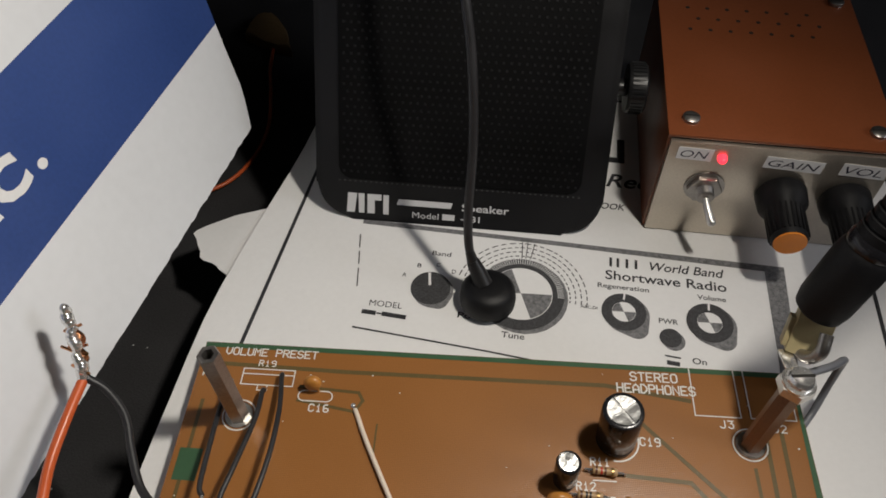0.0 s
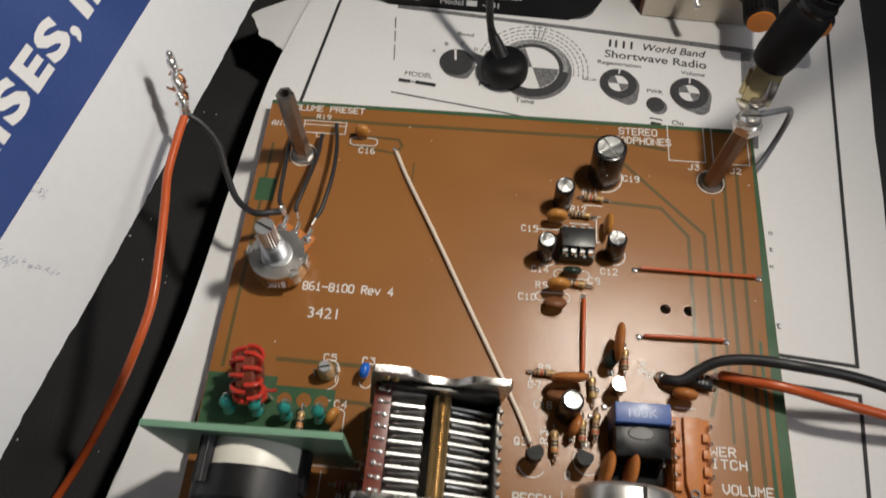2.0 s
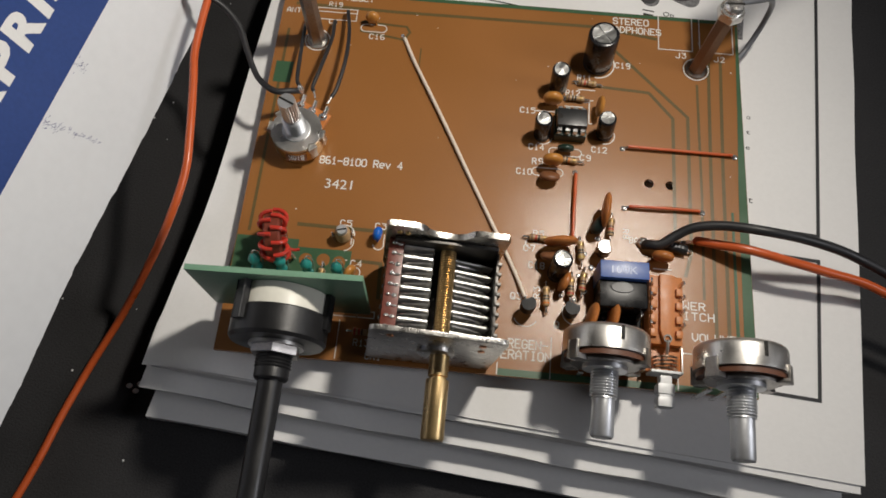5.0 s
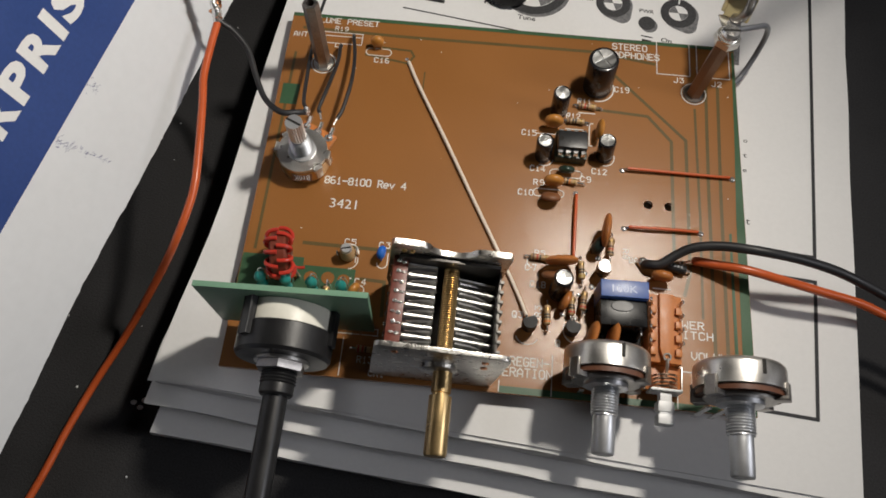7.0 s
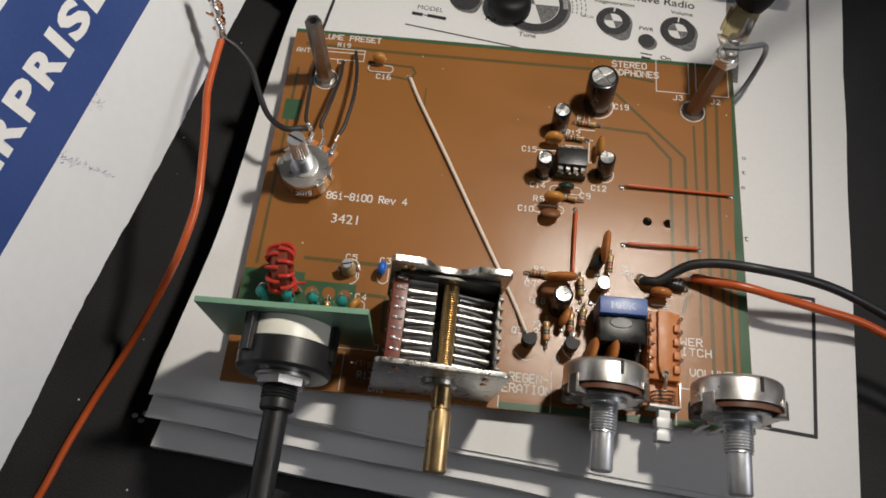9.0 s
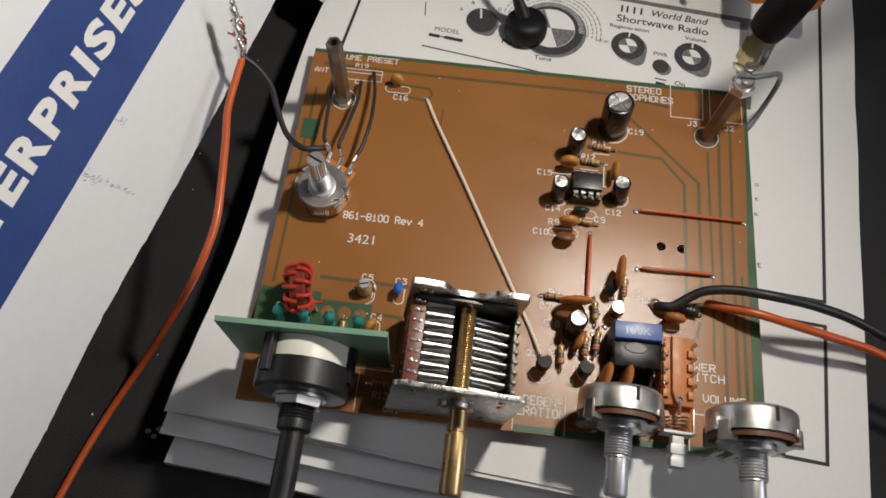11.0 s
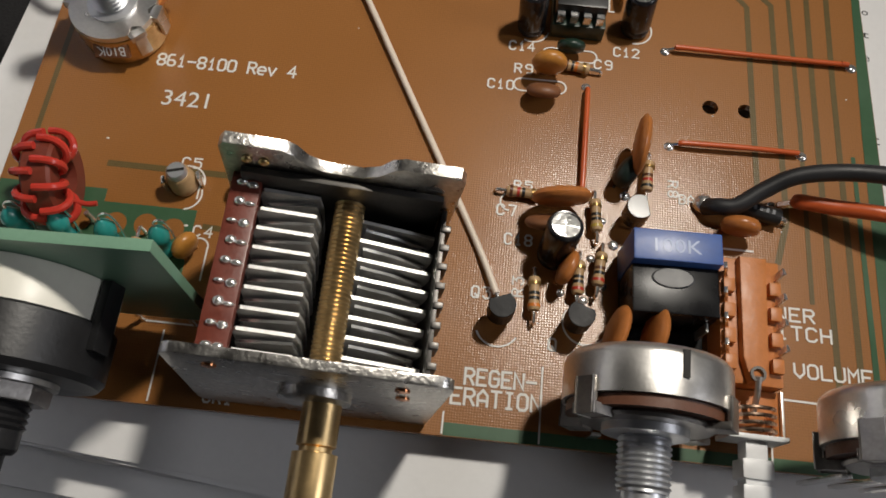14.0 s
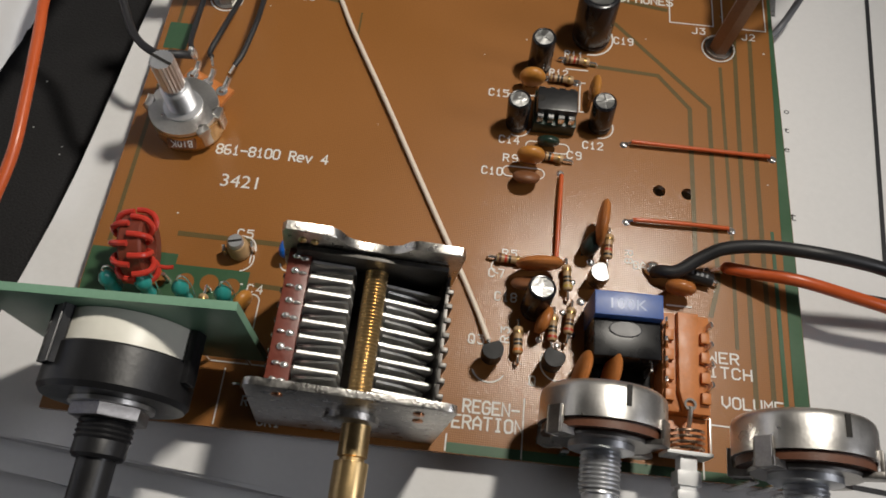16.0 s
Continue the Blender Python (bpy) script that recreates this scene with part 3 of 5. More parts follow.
part("printed_mark", Shape().strip([(141.0, 157.0), (143.5, 156.8)], 1.4, PZ).strip([(140.2, 159.2), (144.2, 158.9)], 0.5, PZ), M_INK, page)

s = Shape().prism([(0, 0), (0.6, 1.2), (1.4, 1.9), (3.6, 3.6), (12, 8.6), (21, 12.0), (40, 14), (42, -30), (19, -19.4), (16.4, -18.4), (14.6, -15.6), (12, -14), (10.8, -12.6), (9, -11.6), (6.2, -10.8), (4.6, -9.4), (4.2, -7.2), (2.6, -4.6), (1.6, -2.2)], 0, 0.4)
solid("paper_scrap", s, M_PAPER, "small torn piece of white paper beside the manual page", "paper", x=-99.3, y=194.5, z=22.4)

# ---- white carton with a blue printed band ----
FLAP_E = Vector((0.197, 1.0, 0.0)).normalized()
FLAP_N = Vector((-FLAP_E.y, FLAP_E.x, 2.7)).normalized()
OFF = Matrix((FLAP_E, FLAP_N, FLAP_E.cross(FLAP_N))).transposed().to_4x4()
flap = thing("shipping_carton", -116.3, 70, 37.5, "white shipping carton with torn edge and blue lettered band", "carton")


def on_flap(s):
    """Lays a flat shape onto the leaning side of the carton."""
    bmesh.ops.transform(s.bm, matrix=OFF, verts=s.bm.verts[:])
    return s


edge = []
for k in range(380):
    x = -330 + 1.3 * k
    edge.append((x, 0.4 + 0.45 * noise.noise((k * 0.29, 2.0, 0)) + 0.4 * noise.noise((k * 1.7, 5.0, 0)) + 0.4 * noise.noise((k * 4.3, 9.0, 1)) + 1.3 * math.exp(-((x + 35) / 30) ** 2)))
outline = edge + [(163.6, 2.0), (165.2, 4.6), (167.6, 8.6), (169.9, 13.4), (172.9, 24.6), (175.9, 34.3), (178.2, 42), (189, 82), (196, 112), (-330, 112)]
part("leaning_side", on_flap(Shape().prism(outline, -2.2, 0.0, 0.12)), M_CARD, flap)
part("torn_edge", on_flap(Shape().tube([(x, y + 0.1, -1.3) for x, y in edge], 0.55, n=6, steps=1)), M_CARDRAW, flap, "torn raw cardboard edge")
part("blue_band", on_flap(Shape().prism([(-329, 33.1), (175.4, 33.1), (178.2, 42), (185.0, 67.6), (-329, 67.6)], 0.02, 0.1)), M_BANDBLUE, flap, "dark blue printed band")
for ch, x, w in (("E", -58.4, 8.6), ("N", -47.2, 10.2), ("T", -35.4, 9.4), ("E", -25.1, 8.6), ("R", -14.8, 10.2), ("P", -3.3, 9.4), ("R", 7.6, 10.4), ("I", 19.3, 3.3), ("S", 24.6, 9.8), ("E", 36.1, 8.7), ("S", 45.8, 9.6), (",", 56.0, 2.9), ("I", 62.9, 3.8), ("N", 68.6, 10.6), ("C", 80.8, 11.2), (".", 94.6, 3.2)):
    words(ch, x, 46.0, 0.13, 8.6, w, M_BANDWHITE, flap, "printed_letter", m=OFF, thick=0.045)
s = Shape()
rnd = random.Random(4)
for k in range(70):
    f = rnd.random() ** 1.7
    x, y = -5.9 + 5.6 * f + rnd.gauss(0, 0.75 - 0.5 * f), 32.4 - 19 * f + rnd.gauss(0, 0.5)
    s.strip([(x, y), (x + rnd.uniform(0.2, 1.1), y - rnd.uniform(-0.1, 0.9))], rnd.uniform(0.06, 0.16), 0.03, 0.02)
for k in range(22):
    x, y = 14.6 + rnd.gauss(0, 1.0), 30.8 + rnd.gauss(0, 1.0)
    s.strip([(x, y), (x + rnd.uniform(0.2, 0.9), y - rnd.uniform(-0.2, 0.7))], rnd.uniform(0.06, 0.15), 0.03, 0.02)
part("pen_smudge", on_flap(s), M_SMUDGE, flap)
s = Shape().box(-320, 150, 50, 200, -37.4, 70, 2)
bmesh.ops.transform(s.bm, matrix=Matrix((FLAP_E, Vector((-FLAP_E.y, FLAP_E.x, 0)), Vector((0, 0, 1)))).transposed().to_4x4(), verts=s.bm.verts[:])
part("carton_body", s, M_CARD, flap)

# ---- circuit board ----
board = thing("circuit_board", 0, 0, ZB, "brown laminate circuit board with white lettering, lying on the papers", "circuit board")


def laminate():
    """The board's plate, with the holes that go through it."""
    s = Shape()
    bm = s.bm
    loops = [[(-81, 15.6), (81, 15.6), (81, 150), (-81, 150)]]
    for hx, hy, r in ((49.3, 83, 1.55), (56.2, 82.9, 1.55)):
        loops.append([(hx + r * math.cos(2 * math.pi * i / 20), hy + r * math.sin(2 * math.pi * i / 20)) for i in range(20)])
    edges, tops = [], []
    for loop in loops:
        vs = [bm.verts.new((x, y, 0)) for x, y in loop]
        tops.append(vs)
        edges += [bm.edges.new((vs[i], vs[(i + 1) % len(vs)])) for i in range(len(vs))]
    bmesh.ops.triangle_fill(bm, use_beauty=True, edges=edges, normal=(0, 0, 1))
    made = bmesh.ops.extrude_face_region(bm, geom=bm.faces[:])
    for v in [g for g in made["geom"] if isinstance(g, bmesh.types.BMVert)]:
        v.co.z -= 1.6
    return s


part("laminate", laminate(), M_BOARD, board)
for hx, hy in ((-60, 25), (70, 30), (-70, 140), (40, 135), (0, 70)):
    part("solder_joint", Shape().cyl((hx, hy, -5.6), (hx, hy, -1.6), 1.2, 0.9, 8), M_CHROME, board)

TR = 0.02
for pts, w in (
    ([(-76, 143.4), (-40, 142.8), (30, 143.2), (52, 140)], 1.0), ([(-52, 137.6), (-36, 136.8), (-34.6, 134.5), (-36.5, 131.2), (-52, 133.6)], 0.7),
    ([(38, 133.5), (62.5, 109), (62.5, 60), (60.5, 52)], 0.9), ([(31, 118.5), (49.5, 117.5), (57.5, 108), (57.5, 64)], 0.9),
    ([(70.2, 132), (69.6, 90), (69.4, 28)], 0.9), ([(74.4, 132), (73.6, 90), (73.2, 24)], 0.9), ([(66, 122), (66.4, 80), (66, 45)], 0.7),
    ([(-77.4, 132), (-77.4, 55)], 0.8), ([(-62, 58.2), (-30, 58.0)], 1.0), ([(-42, 47.5), (-34.5, 47.2), (-34, 36)], 0.9),
    ([(-30, 128), (-30, 120)], 0.4),
):
    part("trace", Shape().strip(pts, w * 1.25, TR, 0.02), M_TRACE, board)
for pts in (((77.4, 15.8), (80.9, 15.8), (80.9, 148), (80.1, 148), (79.3, 112), (78.2, 80)), ((4, 15.7), (77, 15.7), (77, 17.6), (4, 17.8)), ((-79.5, 110), (-73.5, 110), (-73.5, 118.5), (-79.5, 118.5)),
            ((-80.8, 38), (-44, 38), (-44, 50.5), (-61, 50.5), (-61, 53), (-80.8, 53)), ((75.2, 15.8), (76.4, 15.8), (76.4, 75), (75.6, 75)), ((-80.9, 148.4), (80.9, 148.4), (80.9, 149.9), (-80.9, 149.9))):
    part("green_patch", Shape().prism(list(pts), TR + 0.02, TR + 0.05), M_GREEN, board, "green solder mask without copper")
s = Shape()
for x, y, r in ((-58, 46.5, 2.1), (-52.5, 46.8, 2.1), (-47.5, 46.5, 2.0), (-64.5, 46.5, 2.2), (-71, 46.5, 2.0)):
    s.ring(x, y, 0, r, TR + 0.06, 0.03, n=22)
part("pad_area", s, M_BOARD, board)

SZ = 0.1
SILK = [
    ("VOLUME PRESET", -74.6, 146.3, 2.2, 25.6), ("R19", -64.6, 143.2, 1.7, 4.6), ("ANT", -79.3, 139.4, 1.9, 4.8), ("C16", -48.6, 130.6, 2.0, 5.2),
    ("STEREO", 37.0, 145.2, 2.5, 12.4), ("HEADPHONES", 33.2, 141.6, 2.5, 20.6), ("J3", 59.0, 132.8, 2.0, 3.4), ("J2", 72.4, 132.4, 2.0, 3.4),
    ("C19", 37.9, 126.6, 2.1, 5.0), ("R11", 25.0, 120.5, 2.0, 4.6), ("R12", 21.2, 114.0, 2.0, 4.6), ("C15", 6.0, 105.8, 2.0, 4.9), ("C14", 9.6, 92.0, 2.0, 4.9),
    ("C12", 30.4, 92.8, 2.0, 4.9), ("C9", 26.6, 89.4, 2.0, 3.4), ("R9", 11.0, 86.7, 2.0, 3.4), ("C10", 6.0, 82.6, 2.0, 4.9),
    ("861-8100 Rev 4", -58.7, 80.4, 2.5, 27.2), ("3421", -55.8, 71.6, 3.3, 8.8), ("C5", -48.8, 58.9, 1.9, 3.5), ("C3", -37.6, 58.8, 1.9, 3.4), ("C4", -43.8, 45.6, 1.9, 3.4),
    ("POWER", 54.5, 41.2, 2.3, 11.5), ("SWITCH", 54.5, 37.9, 2.3, 14.2), ("REGEN-", 6.8, 24.4, 2.6, 11.8), ("ERATION", 4.8, 21.0, 2.6, 14.8), ("VOLUME", 62.0, 31.4, 2.3, 13.0),
    ("R13", -39.6, 20.6, 2.0, 4.6), ("CR1", -35.6, 16.9, 2.0, 4.6), ("BAT", 43.0, 61.6, 1.8, 4.2), ("R5", 12.6, 61.2, 1.7, 3.2), ("C7", 9.8, 55.8, 2.0, 3.4),
    ("C18", 11.6, 50.2, 2.0, 4.8), ("Q3", 6.6, 39.6, 2.0, 3.2), ("Q", 20.4, 31.6, 2.0, 1.6), ("J2", 55.5, 43.4, 1.8, 2.6),
]
for text, x, y, h, w in SILK:
    if text == "3421":
        words(text, x, y, SZ, h, w, M_SILK, board, "silkscreen_text")
    else:
        plotted(text, x, y, SZ, h, w, M_SILK, board)
plotted("R8", 41.0, 66.0, SZ, 1.7, 3.2, M_SILK, board, "silkscreen_text", turn=-90)
plotted("C6", 20.6, 47.0, SZ, 1.8, 3.4, M_SILK, board, "silkscreen_text", turn=90)
plotted("R3", 15.4, 40.6, SZ, 1.8, 3.4, M_SILK, board, "silkscreen_text", turn=90)


def pill(x0, x1, y, r, w=0.3):
    """The outline of a lying capacitor."""
    pts = [(x0 - r * math.sin(radians(a)), y + r * math.cos(radians(a))) for a in range(0, 181, 20)]
    pts += [(x1 + r * math.sin(radians(a)), y - r * math.cos(radians(a))) for a in range(0, 181, 20)]
    return Shape().strip(pts + pts[:1], w, SZ)


for s in (
    pill(-50.6, -44.4, 135.0, 1.5), pill(17.6, 25.6, 91.8, 1.4), pill(12.4, 19.8, 84.0, 1.4),
    Shape().strip([(-44.6, 52.8), (-44.6, 56.8)], 0.3, SZ).ring(-47.0, 53.6, 3.0, 3.3, SZ, a0=-80, a1=20).ring(-47.0, 56.0, 3.0, 3.3, SZ, a0=-10, a1=95),
    Shape().strip([(-34.4, 53), (-34.4, 57)], 0.3, SZ).ring(-36, 53.4, 1.5, 1.8, SZ, a0=-180, a1=0),
    Shape().strip([(-40.6, 37.5), (-40.6, 43.6)], 0.3, SZ).ring(-42.2, 43.6, 1.5, 1.8, SZ, a0=0, a1=180),
    Shape().strip([(-68.4, 142.2), (-68.4, 137.4), (-54.2, 137.4), (-54.2, 142.2), (-68.4, 142.2)], 0.3, SZ).strip([(-68.4, 140.6), (-54.2, 140.6)], 0.3, SZ + 0.012)
    .strip([(-63.6, 137.4), (-63.6, 135.8), (-61.0, 135.8), (-61.0, 137.4)], 0.3, SZ),
    Shape().strip([(53, 149.8), (53, 135.9), (64.8, 135.9), (64.8, 149.8)], 0.3, SZ), Shape().strip([(67.4, 149.8), (67.4, 135.9), (79, 135.9), (79, 149.8)], 0.3, SZ),
    Shape().ring(31.8, 127.6, 5.5, 5.9, SZ, a0=-100, a1=40), Shape().ring(14, 97.4, 3.0, 3.3, SZ, a0=-120, a1=-10), Shape().ring(34.6, 99.4, 3.1, 3.4, SZ, a0=-100, a1=20),
    Shape().strip([(25.4, 116.6), (31, 116.6)], 0.35, SZ), Shape().strip([(21, 109.6), (27, 109.6)], 0.35, SZ),
    Shape().strip([(30.2, 103.5), (29.2, 103.5), (29.2, 112.5), (30.4, 112.5)], 0.35, SZ), Shape().strip([(10.8, 106.8), (21, 107)], 0.35, SZ),
    Shape().strip([(3.8, 16.0), (3.8, 19.4)], 0.3, SZ), Shape().strip([(19.6, 16.0), (19.6, 28.5)], 0.3, SZ), Shape().strip([(57.5, 27.4), (66, 27.2)], 0.35, SZ), Shape().strip([(57.4, 16), (57.4, 21)], 0.3, SZ),
    Shape().strip([(-44.6, 16.2), (-44.6, 28)], 0.3, SZ), Shape().strip([(-48, 29.4), (-34.4, 29.4), (-34.4, 31.4), (-48, 31.4)], 0.3, SZ),
    Shape().ring(26.5, 37, 3.8, 4.1, SZ, a0=150, a1=330), Shape().ring(12, 58.5, 1.6, 1.9, SZ, a0=90, a1=270), Shape().ring(11.5, 35, 3.6, 3.9, SZ, a0=200, a1=330),
    Shape().strip([(35, 72), (33.5, 66)], 0.35, SZ), Shape().strip([(50.5, 53.5), (56, 53.5)], 0.35, SZ),
):
    part("silkscreen_line", s, M_SILK, board)
for x, y in ((-66.6, 128.3), (65.8, 128.5)):
    part("mounting_ring", Shape().ring(x, y, 3.0, 3.7, SZ + 0.02, 0.15, n=36), M_OLDSTEEL, board)
    part("silkscreen_line", Shape().ring(x, y, 4.1, 4.5, SZ, n=36), M_SILK, board)
rnd = random.Random(5)
for x, y in ((25.1, 84.8), (25.1, 61), (40.6, 95), (77.6, 95.2), (41.2, 73.4), (66.2, 74), (-37, 133), (11, 38), (49, 62), (60, 63), (18, 116.5), (31, 119), (25, 119), (21, 112.4), (28, 112.2), (24, 47), (29, 56.5), (34, 58), (26, 41), (29, 44), (31, 52), (27, 49), (33, 62), (22, 42)):
    r = rnd.uniform(0.7, 1.1)
    part("solder_dot", Shape().ball((x, y, 0.0), r, 1, 1, 0.55, n=10), M_CHROME, board)
for k in range(26):
    x, y = rnd.uniform(-78, 78), rnd.uniform(20, 147)
    part("dust_speck", Shape().ball((x, y, 0.08), rnd.uniform(0.12, 0.24), rnd.uniform(1, 1.8), 1, 0.5, n=6), M_SILK, board)


# ---- components on the board ----
def electrolytic(x, y, d, h, label, lean=(0, 0), turn=0):
    ob = thing("electrolytic_capacitor", x, y, ZB, label, "capacitor", "capacitors on the board", rx=lean[0], ry=lean[1], rz=turn)
    r = d / 2
    part("sleeve", Shape().lathe([(r * 0.8, 0.25), (r * 0.97, 0.5), (r, 1.0), (r, 1.5), (r * 0.95, 1.9), (r, 2.3), (r, h - 0.7), (r * 0.96, h - 0.25), (r * 0.86, h), (r * 0.78, h - 0.05), (r * 0.77, h - 0.45), (0, h - 0.45)], n=28), M_SLEEVE, ob)
    s, rr = Shape(), r * 0.77
    for q in range(4):
        pts = [(0.12 * r * (1 if q in (0, 3) else -1) * 0.5, 0.12 * r * (1 if q < 2 else -1) * 0.5)]
        pts += [(rr * math.cos(radians(90 * q + a)), rr * math.sin(radians(90 * q + a))) for a in (5, 25, 45, 65, 85)]
        s.prism(pts, h - 0.5, h - 0.16, 0, Matrix.Translation((0, 0, h)) @ Matrix.Rotation(radians(5), 4, Vector((math.cos(radians(90 * q + 20 + 9 * x)), math.sin(radians(90 * q + 20 + 9 * x)), 0))) @ Matrix.Translation((0, 0, -h)))
    s.lathe([(0, h - 0.5), (rr, h - 0.5), (rr, h - 0.3), (0, h - 0.3)], n=24)
    part("top", s, M_CAPTOP, ob, "scored aluminium top")
    part("stripe", Shape().box(-r * 0.25, r * 0.25, r * 0.97, r + 0.03, 2.6, h - 0.9), M_GREYWIRE, ob, "grey polarity stripe")
    for k in (-1, 1):
        part("lead", Shape().cyl((k * r * 0.45, 0, -0.4), (k * r * 0.45, 0, 0.6), 0.3, n=8), M_CHROME, ob)
    return ob


electrolytic(31.6, 127.6, 10.2, 16.6, "large black electrolytic capacitor with scored silver top", (-2, -2), 35)
electrolytic(18.3, 116.2, 6.0, 12.6, "slim black electrolytic capacitor with silver top", (0, -3), 50)
electrolytic(13.6, 97.6, 5.6, 11.4, "black electrolytic capacitor beside the chip", (0, -3), 20)
electrolytic(34.4, 99.6, 5.8, 10.4, "black electrolytic capacitor leaning beside the chip", (-3, -4), 10)
electrolytic(20.4, 48.6, 6.2, 11.2, "black electrolytic capacitor among the resistors", (-8, 2), 0)


def chip():
    ob = thing("integrated_circuit", 22.6, 100.8, ZB, "black eight-pin chip in a dark green socket", "chip")
    s = Shape().box(-5.2, 5.2, -5.0, -2.6, 0.3, 4.2, 0.2).box(-5.2, 5.2, 2.6, 5.0, 0.3, 4.2, 0.2).box(-5.2, -4.2, -3, 3, 0.3, 3.6).box(4.2, 5.2, -3, 3, 0.3, 3.6)
    part("socket", s, M_SOCKET, ob, "dark green socket")
    part("body", Shape().box(-4.9, 4.9, -3.2, 3.2, 4.6, 8.0, 0.3), M_BLACK, ob)
    part("notch", Shape().lathe([(0.9, 0), (0.9, 0.12), (0, 0.12)], Matrix.Translation((-4.0, 0, 7.95)), n=14), M_HOLE, ob)
    for k in range(4):
        for side in (-1, 1):
            x = -3.81 + 2.54 * k
            s = Shape().box(x - 0.7, x + 0.7, side * 3.9 - 0.7, side * 3.9 + 0.7, 6.0, 6.35).box(x - 0.7, x + 0.7, side * 4.5 - 0.15, side * 4.5 + 0.15, 4.3, 6.35)
            part("pin", s, M_CHROME, ob)
    return ob


chip()


def resistor(x, y, turn, bands, label, length=6.2, d=2.2, span=10.0, z=1.3, rise=0.0):
    ob = thing("resistor", x, y, ZB, label, "resistor", "resistors on the board", rz=turn, ry=-rise)
    m = Matrix.Translation((-length / 2, 0, z)) @ Matrix.Rotation(radians(90), 4, "Y")
    r = d / 2
    prof = [(0, 0), (r * 0.8, 0.1), (r, 0.5), (r, 1.3), (r * 0.84, 1.8), (r * 0.84, length - 1.8), (r, length - 1.3), (r, length - 0.5), (r * 0.8, length - 0.1), (0, length)]
    part("body", Shape().lathe(prof, m, 14), M_TAN, ob)
    for k, b in enumerate(bands):
        u = (0.9, 2.2, 3.1, 4.9)[k] * length / 6.2
        rb = r * (1.02 if k in (0, 3) else 0.87)
        part("band", Shape().lathe([(rb, u - 0.28), (rb, u + 0.28)], m, 14), BANDS[b], ob, b + " colour band")
    for k in (-1, 1):
        part("lead", Shape().tube([(k * length / 2, 0, z), (k * (span / 2 - 0.6), 0, z), (k * span / 2, 0, z - 0.5), (k * span / 2, 0, -0.2)], 0.3, 6, 4), M_CHROME, ob)
    return ob


resistor(28.2, 118.6, -4, ("brown", "red", "brown", "gold"), "tan striped resistor beside the large capacitor")
resistor(24.2, 112.2, -3, ("brown", "black", "black", "gold"), "tan striped resistor behind the chip")
resistor(22.8, 88.4, -6, ("brown", "black", "orange", "gold"), "tan striped resistor in front of the chip", length=5.4)
resistor(14.2, 60.0, -3, ("brown", "red", "black", "gold"), "tan striped resistor beside a disc capacitor")
resistor(36.6, 65.4, 86, ("black", "red", "brown", "gold"), "tan striped resistor beside the tall disc", z=2.2)
resistor(27.4, 56.6, 94, ("yellow", "black", "black", "gold"), "dark striped resistor beside the silver solder joints", z=2.0)
resistor(17.2, 40.6, 92, ("orange", "black", "black", "gold"), "tan striped resistor beside a transistor", z=2.2)
resistor(24.6, 44.2, 88, ("red", "black", "black", "gold"), "tan striped resistor standing among others", z=2.6)
resistor(28.2, 46.2, 84, ("red", "black", "brown", "gold"), "tan striped resistor close to the blue trimmer", z=2.6)
resistor(-37.2, 24.6, -2, ("red", "red", "brown", "gold"), "tan striped resistor in the shade of the tuning capacitor")
resistor(-51.8, 40.0, 90, ("brown", "orange", "black", "gold"), "tan striped resistor between teal chokes", length=5.6, z=3.6)


def disc_capacitor(x, y, turn, d, thick, height, label, material, back=0.0, name="disc_capacitor"):
    """A coated ceramic disc on two wires; turn 0: its face looks to the front."""
    ob = thing(name, x, y, ZB, label, "capacitor", "disc capacitors on the board", rz=turn, rx=back)
    r, t = d / 2, thick / 2
    prof = [(0, -t), (r * 0.55, -t * 0.97), (r * 0.85, -t * 0.72), (r * 0.97, -t * 0.3), (r, 0), (r * 0.97, t * 0.3), (r * 0.85, t * 0.72), (r * 0.55, t * 0.97), (0, t)]
    part("disc", Shape().lathe(prof, Matrix.Translation((0, 0, height + r)) @ Matrix.Rotation(radians(90), 4, "X"), 24), material, ob)
    for k in (-1, 1):
        part("lead", Shape().tube([(k * r * 0.45, 0, height + r * 0.35), (k * r * 0.5, 0, height * 0.6), (k * r * 0.55, 0, -0.2)], 0.3, 6, 4), material if height < 2 else M_CHROME, ob)
    return ob


disc_capacitor(16.4, 109.6, 0, 6.6, 3.0, 1.2, "small orange-brown ceramic disc behind the chip", M_DISC2, 2)
disc_capacitor(31.4, 107.6, 88, 7.0, 2.0, 1.4, "orange-brown ceramic disc standing edge-on", M_DISC2, 8)
disc_capacitor(21.4, 93.2, 0, 5.6, 2.4, 0.6, "dark green ceramic disc in the shade of the chip", M_SOCKET, 24)
disc_capacitor(17.2, 86.8, 0, 6.8, 3.0, 1.4, "small orange ceramic disc in front of the chip", M_DISC2, 6)
disc_capacitor(16.6, 83.6, 0, 6.6, 2.6, 0.4, "brown ceramic disc bent over the board", M_PHENB, 40)
disc_capacitor(34.4, 68.6, 84, 11.2, 2.3, 2.0, "tall orange-brown ceramic disc standing edge-on", M_DISC, -3)
disc_capacitor(20.4, 59.2, 6, 10.6, 2.8, 0.8, "wide orange-brown ceramic disc", M_DISC, 14)
disc_capacitor(18.6, 55.8, 6, 8.6, 2.6, 0.4, "brown ceramic disc bent over towards the front", M_PHENB, 30)
disc_capacitor(29.4, 34.2, 76, 9.4, 2.2, 2.2, "orange ceramic disc behind the potentiometer", M_DISC, 8)
